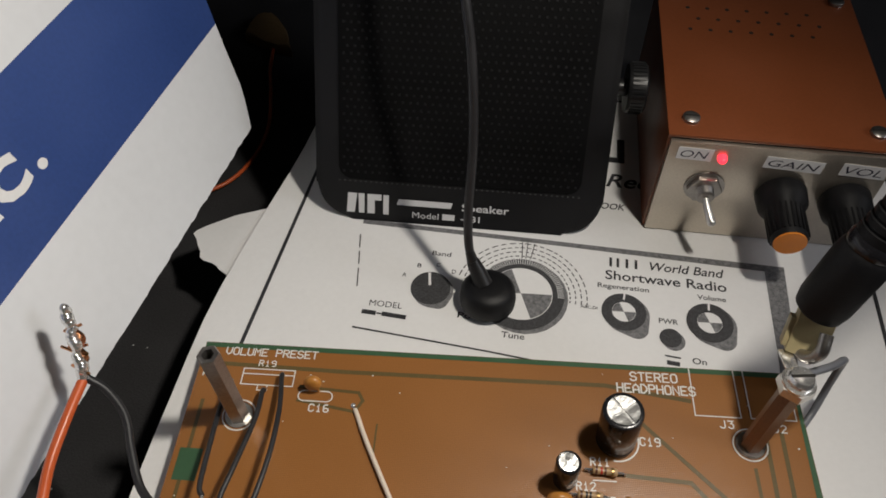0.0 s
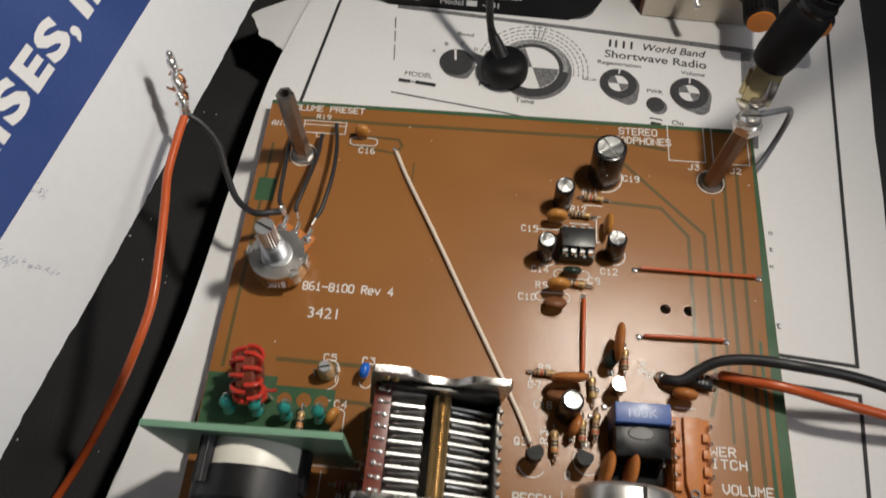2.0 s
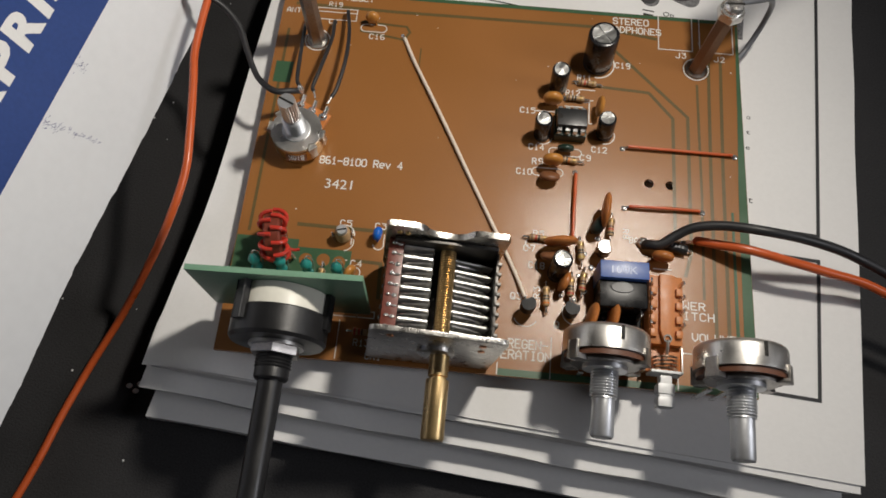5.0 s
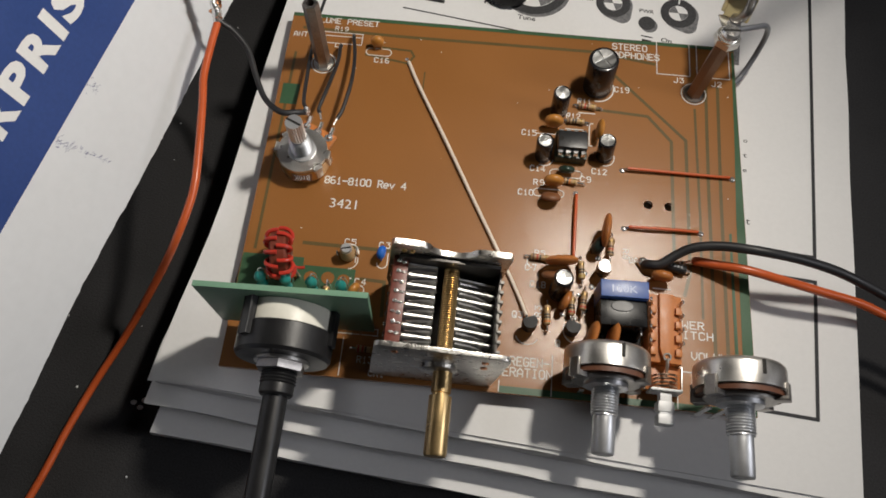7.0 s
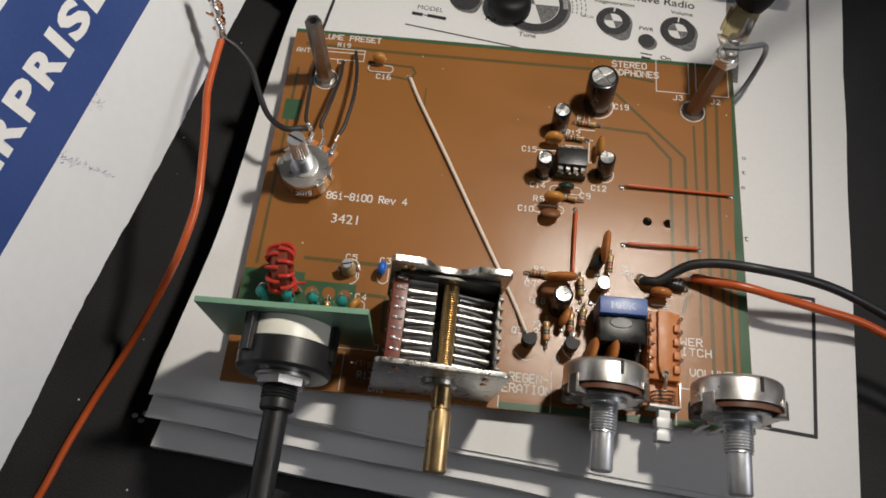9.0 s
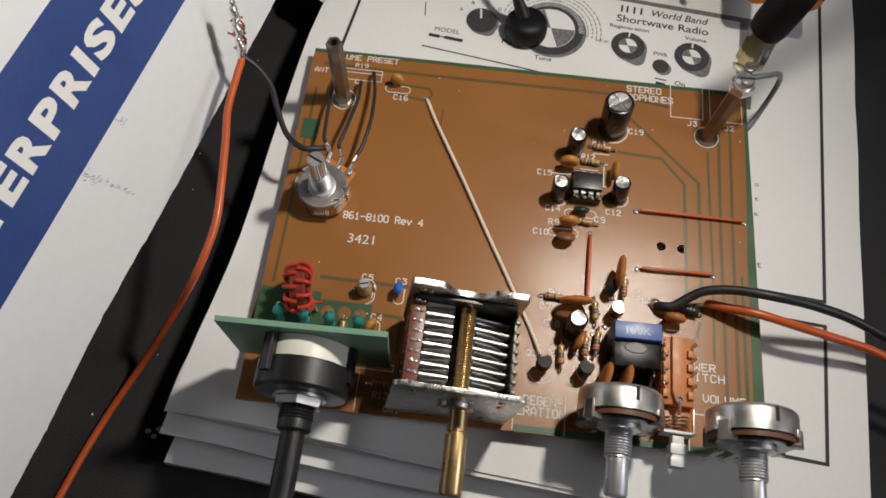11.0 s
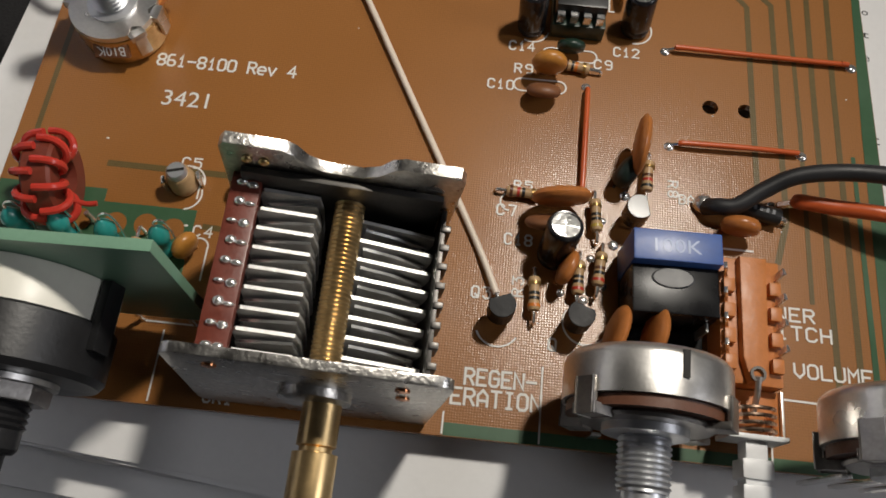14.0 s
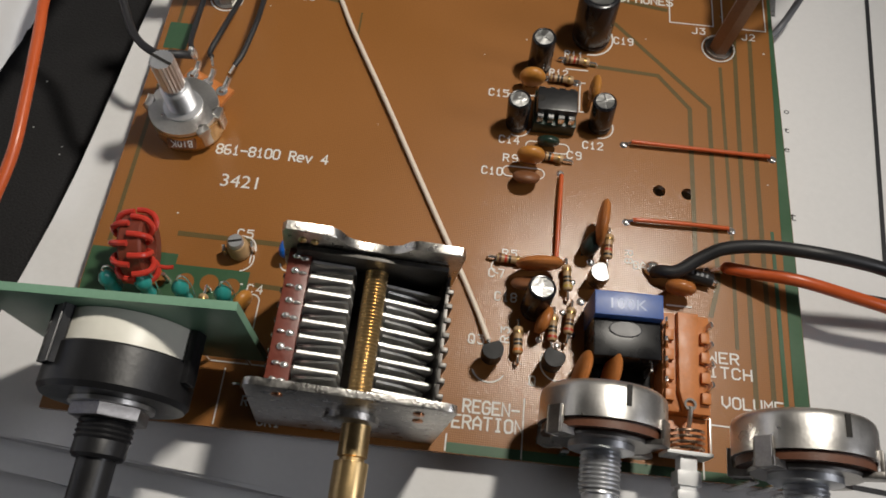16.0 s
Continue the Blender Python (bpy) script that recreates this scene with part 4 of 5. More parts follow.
disc_capacitor(35.2, 34.0, 80, 9.6, 2.2, 3.0, "orange ceramic disc in front of the blue trimmer", M_DISC, 8)
disc_capacitor(21.6, 45.4, 70, 6.6, 2.4, 1.2, "small orange ceramic disc beside a resistor", M_DISC, 10)
disc_capacitor(52.4, 57.0, -6, 6.8, 3.0, 1.0, "small orange-brown ceramic disc by the battery wires", M_DISC, 10)
disc_capacitor(-48.0, 136.4, 0, 4.8, 2.6, 1.2, "small orange ceramic disc near the board edge", M_DISC2, -10)
disc_capacitor(-43.2, 42.2, 60, 5.2, 2.6, 1.4, "small orange ceramic disc beside the teal chokes", M_DISC2, 0)
disc_capacitor(-36.2, 55.8, 80, 4.6, 2.6, 1.2, "small blue bead capacitor", M_BLUEDROP, 0, "bead_capacitor")
disc_capacitor(31.8, 65.2, 60, 6.4, 3.6, 1.0, "dark green film capacitor", M_DKGREEN, 10, "film_capacitor")


def transistor(x, y, turn, label, back=0.0, material=M_TRANSDULL):
    ob = thing("transistor", x, y, ZB, label, "transistor", "transistors on the board", rz=turn, rx=back)
    out = [(2.3 * math.cos(radians(a)), 2.3 * math.sin(radians(a))) for a in range(-40, 221, 20)]
    part("case", Shape().prism(out, 2.6, 7.2, 0.12), material, ob, "", 12)
    for k in (-1, 0, 1):
        part("lead", Shape().tube([(k * 1.0, 0, 2.8), (k * 1.3, 0, 1.4), (k * 1.4, 0, -0.2)], 0.28, 6, 4), M_CHROME, ob)
    return ob


transistor(11.6, 36.6, 200, "small black transistor at the end of the white wire")
transistor(24.6, 36.4, 160, "small black transistor behind the potentiometer")
transistor(34.0, 56.8, 100, "small black transistor with a shining flat top", 0, M_TRANS)


def choke(x, y, label):
    ob = thing("choke", x, y, ZB, label, "inductor", "teal chokes behind the switch", rx=-12)
    part("body", Shape().lathe([(0, 0.8), (1.1, 1.0), (1.8, 2.0), (1.7, 2.8), (1.5, 3.4), (1.5, 5.0), (1.75, 5.7), (1.85, 6.8), (1.4, 7.9), (0.5, 9.0), (0, 9.2)], n=18), M_TEAL, ob)
    part("lead", Shape().tube([(0, 0, 8.8), (0, 0, 10.0), (0.5, 0.3, 10.5), (1.4, 0.8, 9.8), (1.9, 1.2, 6), (1.9, 1.0, -0.2)], 0.2, 6, 4), M_CHROME, ob)
    part("lead", Shape().cyl((0, 0, -0.2), (0, 0, 1.5), 0.3, n=6), M_CHROME, ob)
    return ob


for x, y in ((-72.2, 41.8), (-64.4, 41.8), (-56.2, 41.4), (-47.0, 41.2)):
    choke(x, y, "teal dogbone choke standing on its wire")


def toroid(x, y):
    ob = thing("toroid_coil", x, y, ZB, "toroid coil wound with thick red wire", "coil", rz=9)
    R, r, zc = 5.2, 1.9, 8.0
    turn = Matrix.Translation((0, 0, zc)) @ Matrix.Rotation(radians(90), 4, "Y")
    prof = [(R - r, -2.5), (R + r - 0.5, -2.5), (R + r, -2.0), (R + r, 2.0), (R + r - 0.5, 2.5), (R - r, 2.5), (R - r, -2.5)]
    part("core", Shape().lathe(prof, turn, 36, closed=False), M_CORE, ob)
    for a in (204, 170, 136, 102, 68, 34):
        pts = []
        for k in range(21):
            f = 2 * math.pi * k / 20
            b = radians(a + 15 * (k / 20 - 0.5))
            w = R + (r + 0.85) * math.cos(f) * (1.0 if abs(math.cos(f)) < 0.8 else 0.97)
            u = 3.9 * math.copysign(abs(math.sin(f)) ** 0.8, math.sin(f))
            pts.append((u, w * math.cos(b), zc + w * math.sin(b)))
        part("winding", Shape().tube(pts, 0.66, 8, 2), M_COILWIRE, ob)
    part("wire_end", Shape().tube([(3.4, -4.0, 7.0), (5.2, -4.4, 6.2), (7.0, -4.3, 6.0)], 0.5, 8, 5), M_COILWIRE, ob)
    part("wire_end", Shape().tube([(3.9, -4.5, 3), (4.4, -5.0, 1.0), (4.4, -5.0, -0.2)], 0.5, 8, 5), M_CHROME, ob)
    return ob


toroid(-66.6, 50.6)

ob = thing("trimmer_capacitor", -47.2, 55.2, ZB, "small tan trimmer capacitor with a metal slotted screw", "capacitor", rz=15)
part("base", Shape().lathe([(2.4, 0.3), (2.5, 0.6), (2.5, 2.6), (2.2, 3.0), (2.2, 4.6), (1.9, 5.0), (0, 5.0)], n=20), M_TAN, ob)
part("rotor", Shape().lathe([(1.8, 5.0), (1.8, 5.8), (1.5, 6.2), (0, 6.2)], n=20), M_ALU, ob, "slotted metal rotor")
part("slot", Shape().box(-1.5, 1.5, -0.25, 0.25, 6.15, 6.26), M_HOLE, ob)
for k in (-1, 1):
    part("lug", Shape().box(k * 3.1 - 0.3, k * 3.1 + 0.3, -0.8, 0.8, -0.2, 3.4, 0.1), M_CHROME, ob)


def blue_trimmer():
    ob = thing("trimmer_potentiometer", 38.8, 46.0, ZB, "blue-topped trimmer potentiometer with a black round adjuster", "potentiometer", rz=1)
    part("body", Shape().box(-7.2, 7.2, -1.0, 4.4, 0.8, 12.6, 0.3), M_BLUE, ob)
    part("front_block", Shape().box(-7.0, 7.0, -9.2, -1.05, 0.6, 10.6, 0.3), M_TRIMBLACK, ob, "glossy black front block")
    part("foot", Shape().box(-7.0, 7.0, -14.4, -9.25, 0.3, 1.8, 0.2), M_TRIMBLACK, ob)
    part("adjuster", Shape().lathe([(3.5, 10.5), (3.5, 10.75), (3.2, 10.85), (0, 10.85)], Matrix.Translation((-0.4, -3.2, 0)) @ Matrix.Diagonal((1, 0.5, 1, 1)), 28), M_DARKGREY, ob, "dark round adjuster", 12)
    part("bracket", Shape().box(5.6, 6.0, -10.8, -9.25, 0.2, 7.6, 0.1), M_STEEL, ob)
    words("100K", -3.8, 0.5, 12.66, 2.3, 7.6, M_PALEBLUE, ob)
    for k in (-5, 0, 5):
        part("lead", Shape().cyl((k, 1.5, -0.2), (k, 1.5, 1.0), 0.35, n=6), M_CHROME, ob)
    return ob


blue_trimmer()


def push_switch():
    ob = thing("push_switch", 52.0, 36.0, ZB, "orange-brown push switch with silver contacts and a white plunger", "switch", rz=-1)
    s = Shape().box(-5.0, 5.0, -8.5, 12.8, 0.8, 7.2, 0.4).box(-5.2, 5.2, -16.0, -8.6, 0.8, 4.4, 0.3)
    part("body", s, M_SWITCH, ob)
    part("ridge", Shape().prism([(-2.0, -4.5), (-0.9, -8.4), (0.9, -8.4), (2.0, -4.5), (2.2, 12.6), (-2.2, 12.6)], 7.2, 9.0, 0.35), M_SWITCH, ob)
    for j in range(4):
        for k in (-1, 1):
            y = 8.6 - 4.3 * j
            part("post", Shape().box(k * 3.75 - 0.95, k * 3.75 + 0.95, y - 2.2, y + 0.2, 7.2, 8.5, 0.3), M_SWITCH, ob)
            mm = Matrix.Translation((k * 3.7, y + 0.9, 6.6)) @ Matrix.Rotation(radians(k * 20), 4, "Y") @ Matrix.Rotation(radians(-16), 4, "X")
            part("contact", Shape().box(-0.3, 0.3, -0.6, 0.6, -0.2, 3.4, 0.12, mm), M_CHROME, ob)
    part("latch", Shape().lathe([(0.8, 0), (1.25, 0), (1.25, 0.3), (0.8, 0.3), (0.8, 0)], Matrix.Translation((0, -7.2, 9.35)), 18, closed=False), M_DARKMETALSHADE, ob, "dark latch ring")
    part("rod", Shape().tube([(0, -7.6, 9.6), (0.2, -10, 8.4), (0.2, -12.6, 6.6)], 0.5, 8, 5), M_STEEL, ob)
    pts = [(3.6 * math.cos(k * 0.5), -12.0 - k * 0.09, 5.9 + 3.4 * math.sin(k * 0.5)) for k in range(50)]
    part("spring", Shape().tube(pts, 0.36, 6, 2), M_COPPERTIN, ob, "coppery coil spring")
    s = Shape().box(-4.6, 4.6, -17.2, -16.4, 3.0, 9.2, 0.2).box(-1.7, 1.7, -20.1, -17.2, 4.6, 8.0, 0.3).box(-2.4, 2.4, -23.0, -20.0, 4.0, 8.6, 0.4).box(-1.8, 1.8, -23.9, -22.9, 4.6, 8.0, 0.1).box(-2.4, 2.4, -26.6, -23.8, 4.0, 8.6, 0.4)
    part("plunger", s, M_NYLON, ob, "white nylon plunger")
    for k in (-1, 1):
        part("frame", Shape().box(k * 5.5 - 0.2, k * 5.5 + 0.2, -16.2, -8.5, 0.2, 5.2, 0.1), M_STEEL, ob)
    return ob


push_switch()


def big_pot(x, y, zc, end, label, ry=0.0, rz=0.0, drop=12.0):
    """A 24 mm potentiometer standing on edge, its shaft towards the front; zc: height of its axis."""
    ob = thing("potentiometer", x, y, ZB, label, "potentiometer", "potentiometers along the front edge", rz=rz, ry=ry)
    c = zc - ZB
    part("can", Shape().lathe([(0, -9.2), (9.0, -9.2), (11.2, -8.9), (11.9, -8.2), (12.1, -7.4), (12.1, -1.9), (11.6, -1.9), (11.6, -2.6), (0, -2.6)], along_y(0, 0, c), 48), M_STEEL, ob)
    part("notch", Shape().box(1.6, 2.5, 4.4, 8.2, c + 11.7, c + 12.2), M_HOLE, ob)
    part("wafer", Shape().lathe([(0, -1.8), (11.4, -1.8), (11.4, -0.2), (0, -0.2)], along_y(0, 0, c), 40), M_WAFER, ob, "brown phenolic wafer")
    part("face_plate", Shape().lathe([(0, -0.1), (9.4, -0.1), (9.6, 0.2), (9.4, 0.7), (0, 0.7)], along_y(0, 0, c), 32), M_OLDSTEEL, ob, "grey metal face plate")
    for a in (35, 145, 215, 325):
        m = Matrix.Translation((0, 0, c)) @ Matrix.Rotation(radians(-a), 4, "Y")
        s = Shape().box(9.0, 12.5, -0.9, 0.2, -2.0, 2.0, 0.2, m).box(11.9, 12.6, -0.9, 3.8, -1.6, 1.6, 0.2, m)
        part("tab", s, M_OLDSTEEL, ob, "bent metal tab")
    part("bushing", Shape().lathe([(6.2, 0.7), (6.2, 1.9), (5.0, 2.2)] + [(r, z + 2.2) for r, z in threads(3.9, 0, 7.2, 0.8)] + [(3.6, 9.8), (0, 9.8)], along_y(0, 0, c), 28), M_ALU, ob, "threaded bushing")
    part("shaft", Shape().lathe([(3.15, 9.0), (3.15, end - 0.5), (2.8, end), (0, end)], along_y(0, 0, c), 24), M_ALU, ob)
    for k in (-1, 0, 1):
        part("lug", Shape().box(k * 5.0 - 0.8, k * 5.0 + 0.8, -1.2, -0.6, -0.3, c - 9.5, 0.1), M_CHROME, ob)
    return ob


big_pot(32.8, 18.4, 45.0, 20.2, "round silver potentiometer standing at the front edge", rz=-2)
big_pot(66.9, 15.0, 53.6, 20.6, "round silver potentiometer overhanging the board corner", rz=-1)


def small_pot(x, y):
    ob = thing("volume_preset_potentiometer", x, y, ZB, "small potentiometer with upright knurled silver shaft", "potentiometer", rz=-25)
    part("case", Shape().lathe([(7.6, 0.2), (8.2, 0.6), (8.3, 1.2), (8.3, 6.6), (0, 6.6)], n=36), M_BRASS, ob, "brassy metal case")
    part("wafer", Shape().box(-6.4, 6.4, 3.0, 10.6, 5.6, 6.8, 0.2), M_SWITCH, ob, "orange-brown terminal wafer")
    part("gasket", Shape().lathe([(8.0, 6.62), (8.0, 6.95), (0, 6.95)], n=36), M_STEEL, ob)
    out = []
    for k in range(72):
        a = 5 * k
        r = 6.9 if min(abs(a - b) for b in (20, 160, 200, 340)) < 7 else 8.2
        out.append((r * math.cos(radians(a)), r * math.sin(radians(a))))
    s = Shape().prism(out, 7.0, 8.1, 0.25)
    for a in (20, 160, 200, 340):
        m = Matrix.Rotation(radians(a), 4, "Z")
        part("tab", Shape().box(7.4, 9.2, -1.6, 1.6, 6.6, 7.9, 0.2, m).box(8.4, 9.2, -1.2, 1.2, 2.4, 7.7, 0.2, m), M_STEEL, ob, "bent metal tab")
    part("cover", s, M_STEEL, ob, "silver cover", 14)
    part("bushing", Shape().lathe([(4.6, 8.0), (4.6, 8.6), (3.5, 8.8)] + [(r, z + 8.8) for r, z in threads(3.4, 0, 6.6, 0.95, 0.6)] + [(0, 15.8)], n=24), M_ALU, ob, "threaded bushing", 20)
    s = Shape()
    out = [((2.75 if k % 2 else 2.45) * math.cos(2 * math.pi * k / 40), (2.75 if k % 2 else 2.45) * math.sin(2 * math.pi * k / 40)) for k in range(40)]
    s.prism(out, 16.4, 25.2)
    s.lathe([(2.3, 15.4), (2.3, 16.6)], n=20)
    part("shaft", s, M_ALU, ob, "knurled silver shaft")
    part("slot", Shape().box(-2.6, 2.6, -0.35, 0.35, 25.15, 25.3), M_HOLE, ob)
    rim = Matrix.Rotation(radians(30), 4, "Z") @ Matrix.Translation((0, -8.55, 4.9)) @ Matrix.Rotation(radians(58), 4, "X")
    part("printed_rim", Shape().box(-3.3, 3.3, -1.3, 1.3, -0.9, 0.1, 0.15, rim), M_PHENB, ob, "brown rim with white lettering")
    words("B10K", -2.6, -0.9, 0.14, 1.8, 5.2, M_TAPE, ob, m=rim @ Matrix.Rotation(radians(180), 4, "Z"))
    for k in (-1, 0, 1):
        part("lug", Shape().tube([(k * 4.4, 8.6, 6.9), (k * 4.4, 10.4, 7.4), (k * 4.5, 12.0, 8.8)], 0.7, 8, 4).ring(k * 4.4, 8.6, 0.6, 1.4, 6.9, 0.3), M_CHROME, ob)
    return ob


small_pot(-66.2, 87.6)


def standoff(x, y, h, label, material, lean=(0, 0), rz=0):
    ob = thing("standoff", x, y, ZB, label, "standoff", "hex standoffs", rx=lean[0], ry=lean[1], rz=rz)
    r = 2.75
    hexa = [(r * math.cos(radians(60 * k)), r * math.sin(radians(60 * k))) for k in range(6)]
    s = Shape()
    inner = [(1.5 * math.cos(radians(60 * k)), 1.5 * math.sin(radians(60 * k))) for k in range(6)]
    low = [s.bm.verts.new((a, b, 0.2)) for a, b in hexa]
    mid = [s.bm.verts.new((a, b, h - 0.4)) for a, b in hexa]
    top = [s.bm.verts.new((a * 0.9, b * 0.9, h)) for a, b in hexa]
    rim = [s.bm.verts.new((a, b, h)) for a, b in inner]
    pit = [s.bm.verts.new((a, b, h - 6)) for a, b in inner]
    for a, b in ((low, mid), (mid, top), (top, rim), (rim, pit)):
        for i in range(6):
            s.bm.faces.new((a[i], a[(i + 1) % 6], b[(i + 1) % 6], b[i]))
    s.bm.faces.new(pit)
    s.bm.faces.new(low[::-1])
    part("hex_rod", s, material, ob)
    part("washer", Shape().lathe([(2.4, 0.1), (3.5, 0.1), (3.5, 0.4), (2.4, 0.4), (2.4, 0.1)], n=28, closed=False), M_STEEL, ob)
    return ob


standoff(-66.6, 128.2, 32.4, "tall plated hex standoff with an open threaded end", M_OLDSTEEL, (1, 0), 12)
so = standoff(65.8, 128.5, 29.0, "brown-looking hex standoff holding a solder lug and screw", M_DULLROD, (-4, 5), 8)
part("solder_lug", Shape().prism(rounded(-3.8, 3.8, -3.8, 3.8, 3.4, 5) , 29.1, 29.7).box(-1.6, 1.6, 3.0, 9.0, 29.1, 29.6, 0.1), M_CHROME, so, "bright solder lug")
part("nut", Shape().prism([(4.3 * math.cos(radians(60 * k + 20)), 4.3 * math.sin(radians(60 * k + 20))) for k in range(6)], 26.6, 29.0, 0.3), M_STEEL, so)
part("screw", Shape().lathe([(3.2, 29.7), (3.2, 31.0), (2.6, 31.9), (0, 32.0)], n=24), M_CHROME, so, "slotted screw head")
part("slot", Shape().box(-2.8, 2.8, -0.35, 0.35, 31.9, 32.08), M_HOLE, so)


def tuning_capacitor():
    ob = thing("variable_capacitor", -17.3, 31.0, ZB, "air variable capacitor with silver plates and a brass shaft", "capacitor", ry=7)
    m = Matrix.Rotation(radians(90), 4, "X")
    front = rounded(-18.2, 18.2, 0.4, 34.5, 2.2, 4)
    part("front_plate", Shape().prism(front, 12.6, 14.0, 0.25, m), M_FRAME, ob, "thick silver front plate")
    rear = [(-15.6, 0.4), (15.6, 0.4), (16.6, 6), (17, 33), (16.2, 34.5), (8.2, 34.5), (6.6, 33.6), (5.0, 31.2), (2.6, 30.0), (-2.6, 30.0), (-5.0, 31.2), (-6.6, 33.6), (-8.2, 34.5), (-16.2, 34.5), (-17, 33), (-16.6, 6)]
    part("rear_plate", Shape().prism(rear, -16.4, -14.6, 0.25, m), M_FRAME, ob, "notched silver rear plate")
    # Base and inner panel coloured dark for the shade inside the frame.
    part("base_plate", Shape().box(-15.5, 15.5, -12.5, 14.5, 0.6, 1.6, 0.1), M_DARKMETALSHADE, ob)
    part("side_panel", Shape().box(15.0, 15.8, -12.5, 14.5, 1.7, 24.0, 0.1), M_DARKMETALSHADE, ob, "dark side panel")
    part("inner_shade_panel", Shape().box(-14.2, 14.6, 13.4, 14.4, 1.7, 29.0, 0.1), M_DARKMETALSHADE, ob, "inner face, coloured dark for shade")
    part("side_bar", Shape().box(13.2, 14.4, -12.6, 14.6, 3.5, 9.0, 0.2), M_FRAME, ob)
    part("stator_bar", Shape().box(-15.6, -11.4, -12.6, 14.6, 24.2, 26.4, 0.2).box(-15.6, -14.4, -12.6, 14.6, 8, 24.2, 0.2), M_PHEN, ob, "dark red phenolic stator bar")
    for k in range(9):
        y = 12.9 - 2.95 * k
        q = 0.25 * math.sin(k * 2.3)
        s = Shape().ball((-14.0 + q, y + 0.3 * q, 26.5), 0.85, 1.0, 0.7 + q, 0.75, n=8).ball((-12.5 + 0.6 * q, y - 0.2, 26.45), 0.72, 1.2, 0.8 - q, 0.7, n=8)
        part("stator_tab", s, M_CHROME, ob)
        part("stator_tab", Shape().box(-16.2, -15.5, y - 0.4, y + 0.4, 22, 23.4, 0.08), M_CHROME, ob)
        stator = [(-11.6, 5), (-2.6, 5), (-2.4, 12), (-2.4, 21), (-3.0, 25.0), (-11.0, 25.2), (-11.6, 24)]
        part("stator_plate", Shape().prism(stator, -y - 0.26, -y + 0.26, 0, m), M_PLATE, ob, "thin silver stator plate")
        vane = [(-11.2, 6), (-2.8, 6), (-2.6, 20), (-3.2, 24.6), (-8.0, 23.4), (-11.2, 22.2)]
        part("rotor_plate", Shape().prism(vane, -y + 0.85, -y + 1.3, 0, m), M_CHROME, ob, "thin silver rotor plate")
    for k in range(9):
        y = 11.4 - 2.95 * k
        rotor = [(3.4 + 0.0, 22.4)] + [(2.6 + 12.2 * math.cos(radians(a)), 18.6 + 12.6 * math.sin(radians(a))) for a in range(6, -96, -10)] + [(0.8, 8), (0.8, 20)]
        part("rotor_plate", Shape().prism(rotor, -y - 0.26, -y + 0.26, 0, m), M_PLATE, ob, "thin silver rotor plate")
        vane = [(3.8, 8), (13.6, 8), (13.6, 17.4), (9.0, 20.2), (4.2, 21.8)]
        part("stator_plate", Shape().prism(vane, -y + 0.85, -y + 1.3, 0, m), M_CHROME, ob, "thin silver stator plate")
        part("rotor_tab", Shape().box(15.2, 16.6, y - 0.5, y + 0.5, 19.5, 24.4, 0.15), M_DARKMETALSHADE, ob)
    part("rotor_rod", Shape().lathe([(r, z) for r, z in threads(2.3, -14.4, 12.6, 0.7, 0.22)], along_y(1.4, 0, 22.6), 24), M_BRASS, ob, "ridged brass rotor rod")
    part("collar", Shape().lathe([(5.2, 14.0), (5.2, 15.2), (4.2, 15.6), (0, 15.6)], along_y(0.6, 0, 19.4), 28), M_FRAME, ob)
    part("shaft", Shape().lathe([(2.75, 14.6), (2.75, 21.2), (2.3, 21.4), (2.3, 22.0), (3.15, 22.2), (3.15, 37.6), (2.9, 38.2), (0, 38.2)], along_y(1.9, 0, 19.4), 28), M_BRASS, ob, "stepped brass tuning shaft")
    for x, z in ((-12.5, 30), (12.0, 29.5), (12.5, 24.0)):
        part("rivet", Shape().lathe([(1.0, 14.0), (1.0, 14.3), (0, 14.5)], along_y(x, 0, z), 12), M_COPPER, ob)
    for x, z in ((-13.2, 31.2), (-10.9, 31.0), (11.6, 27.4), (13.6, 27.0)):
        part("rivet", Shape().ball((x, 14.3, z), 0.8, 1, 0.6, 1, n=10), M_BRASS, ob)
    return ob


tuning_capacitor()


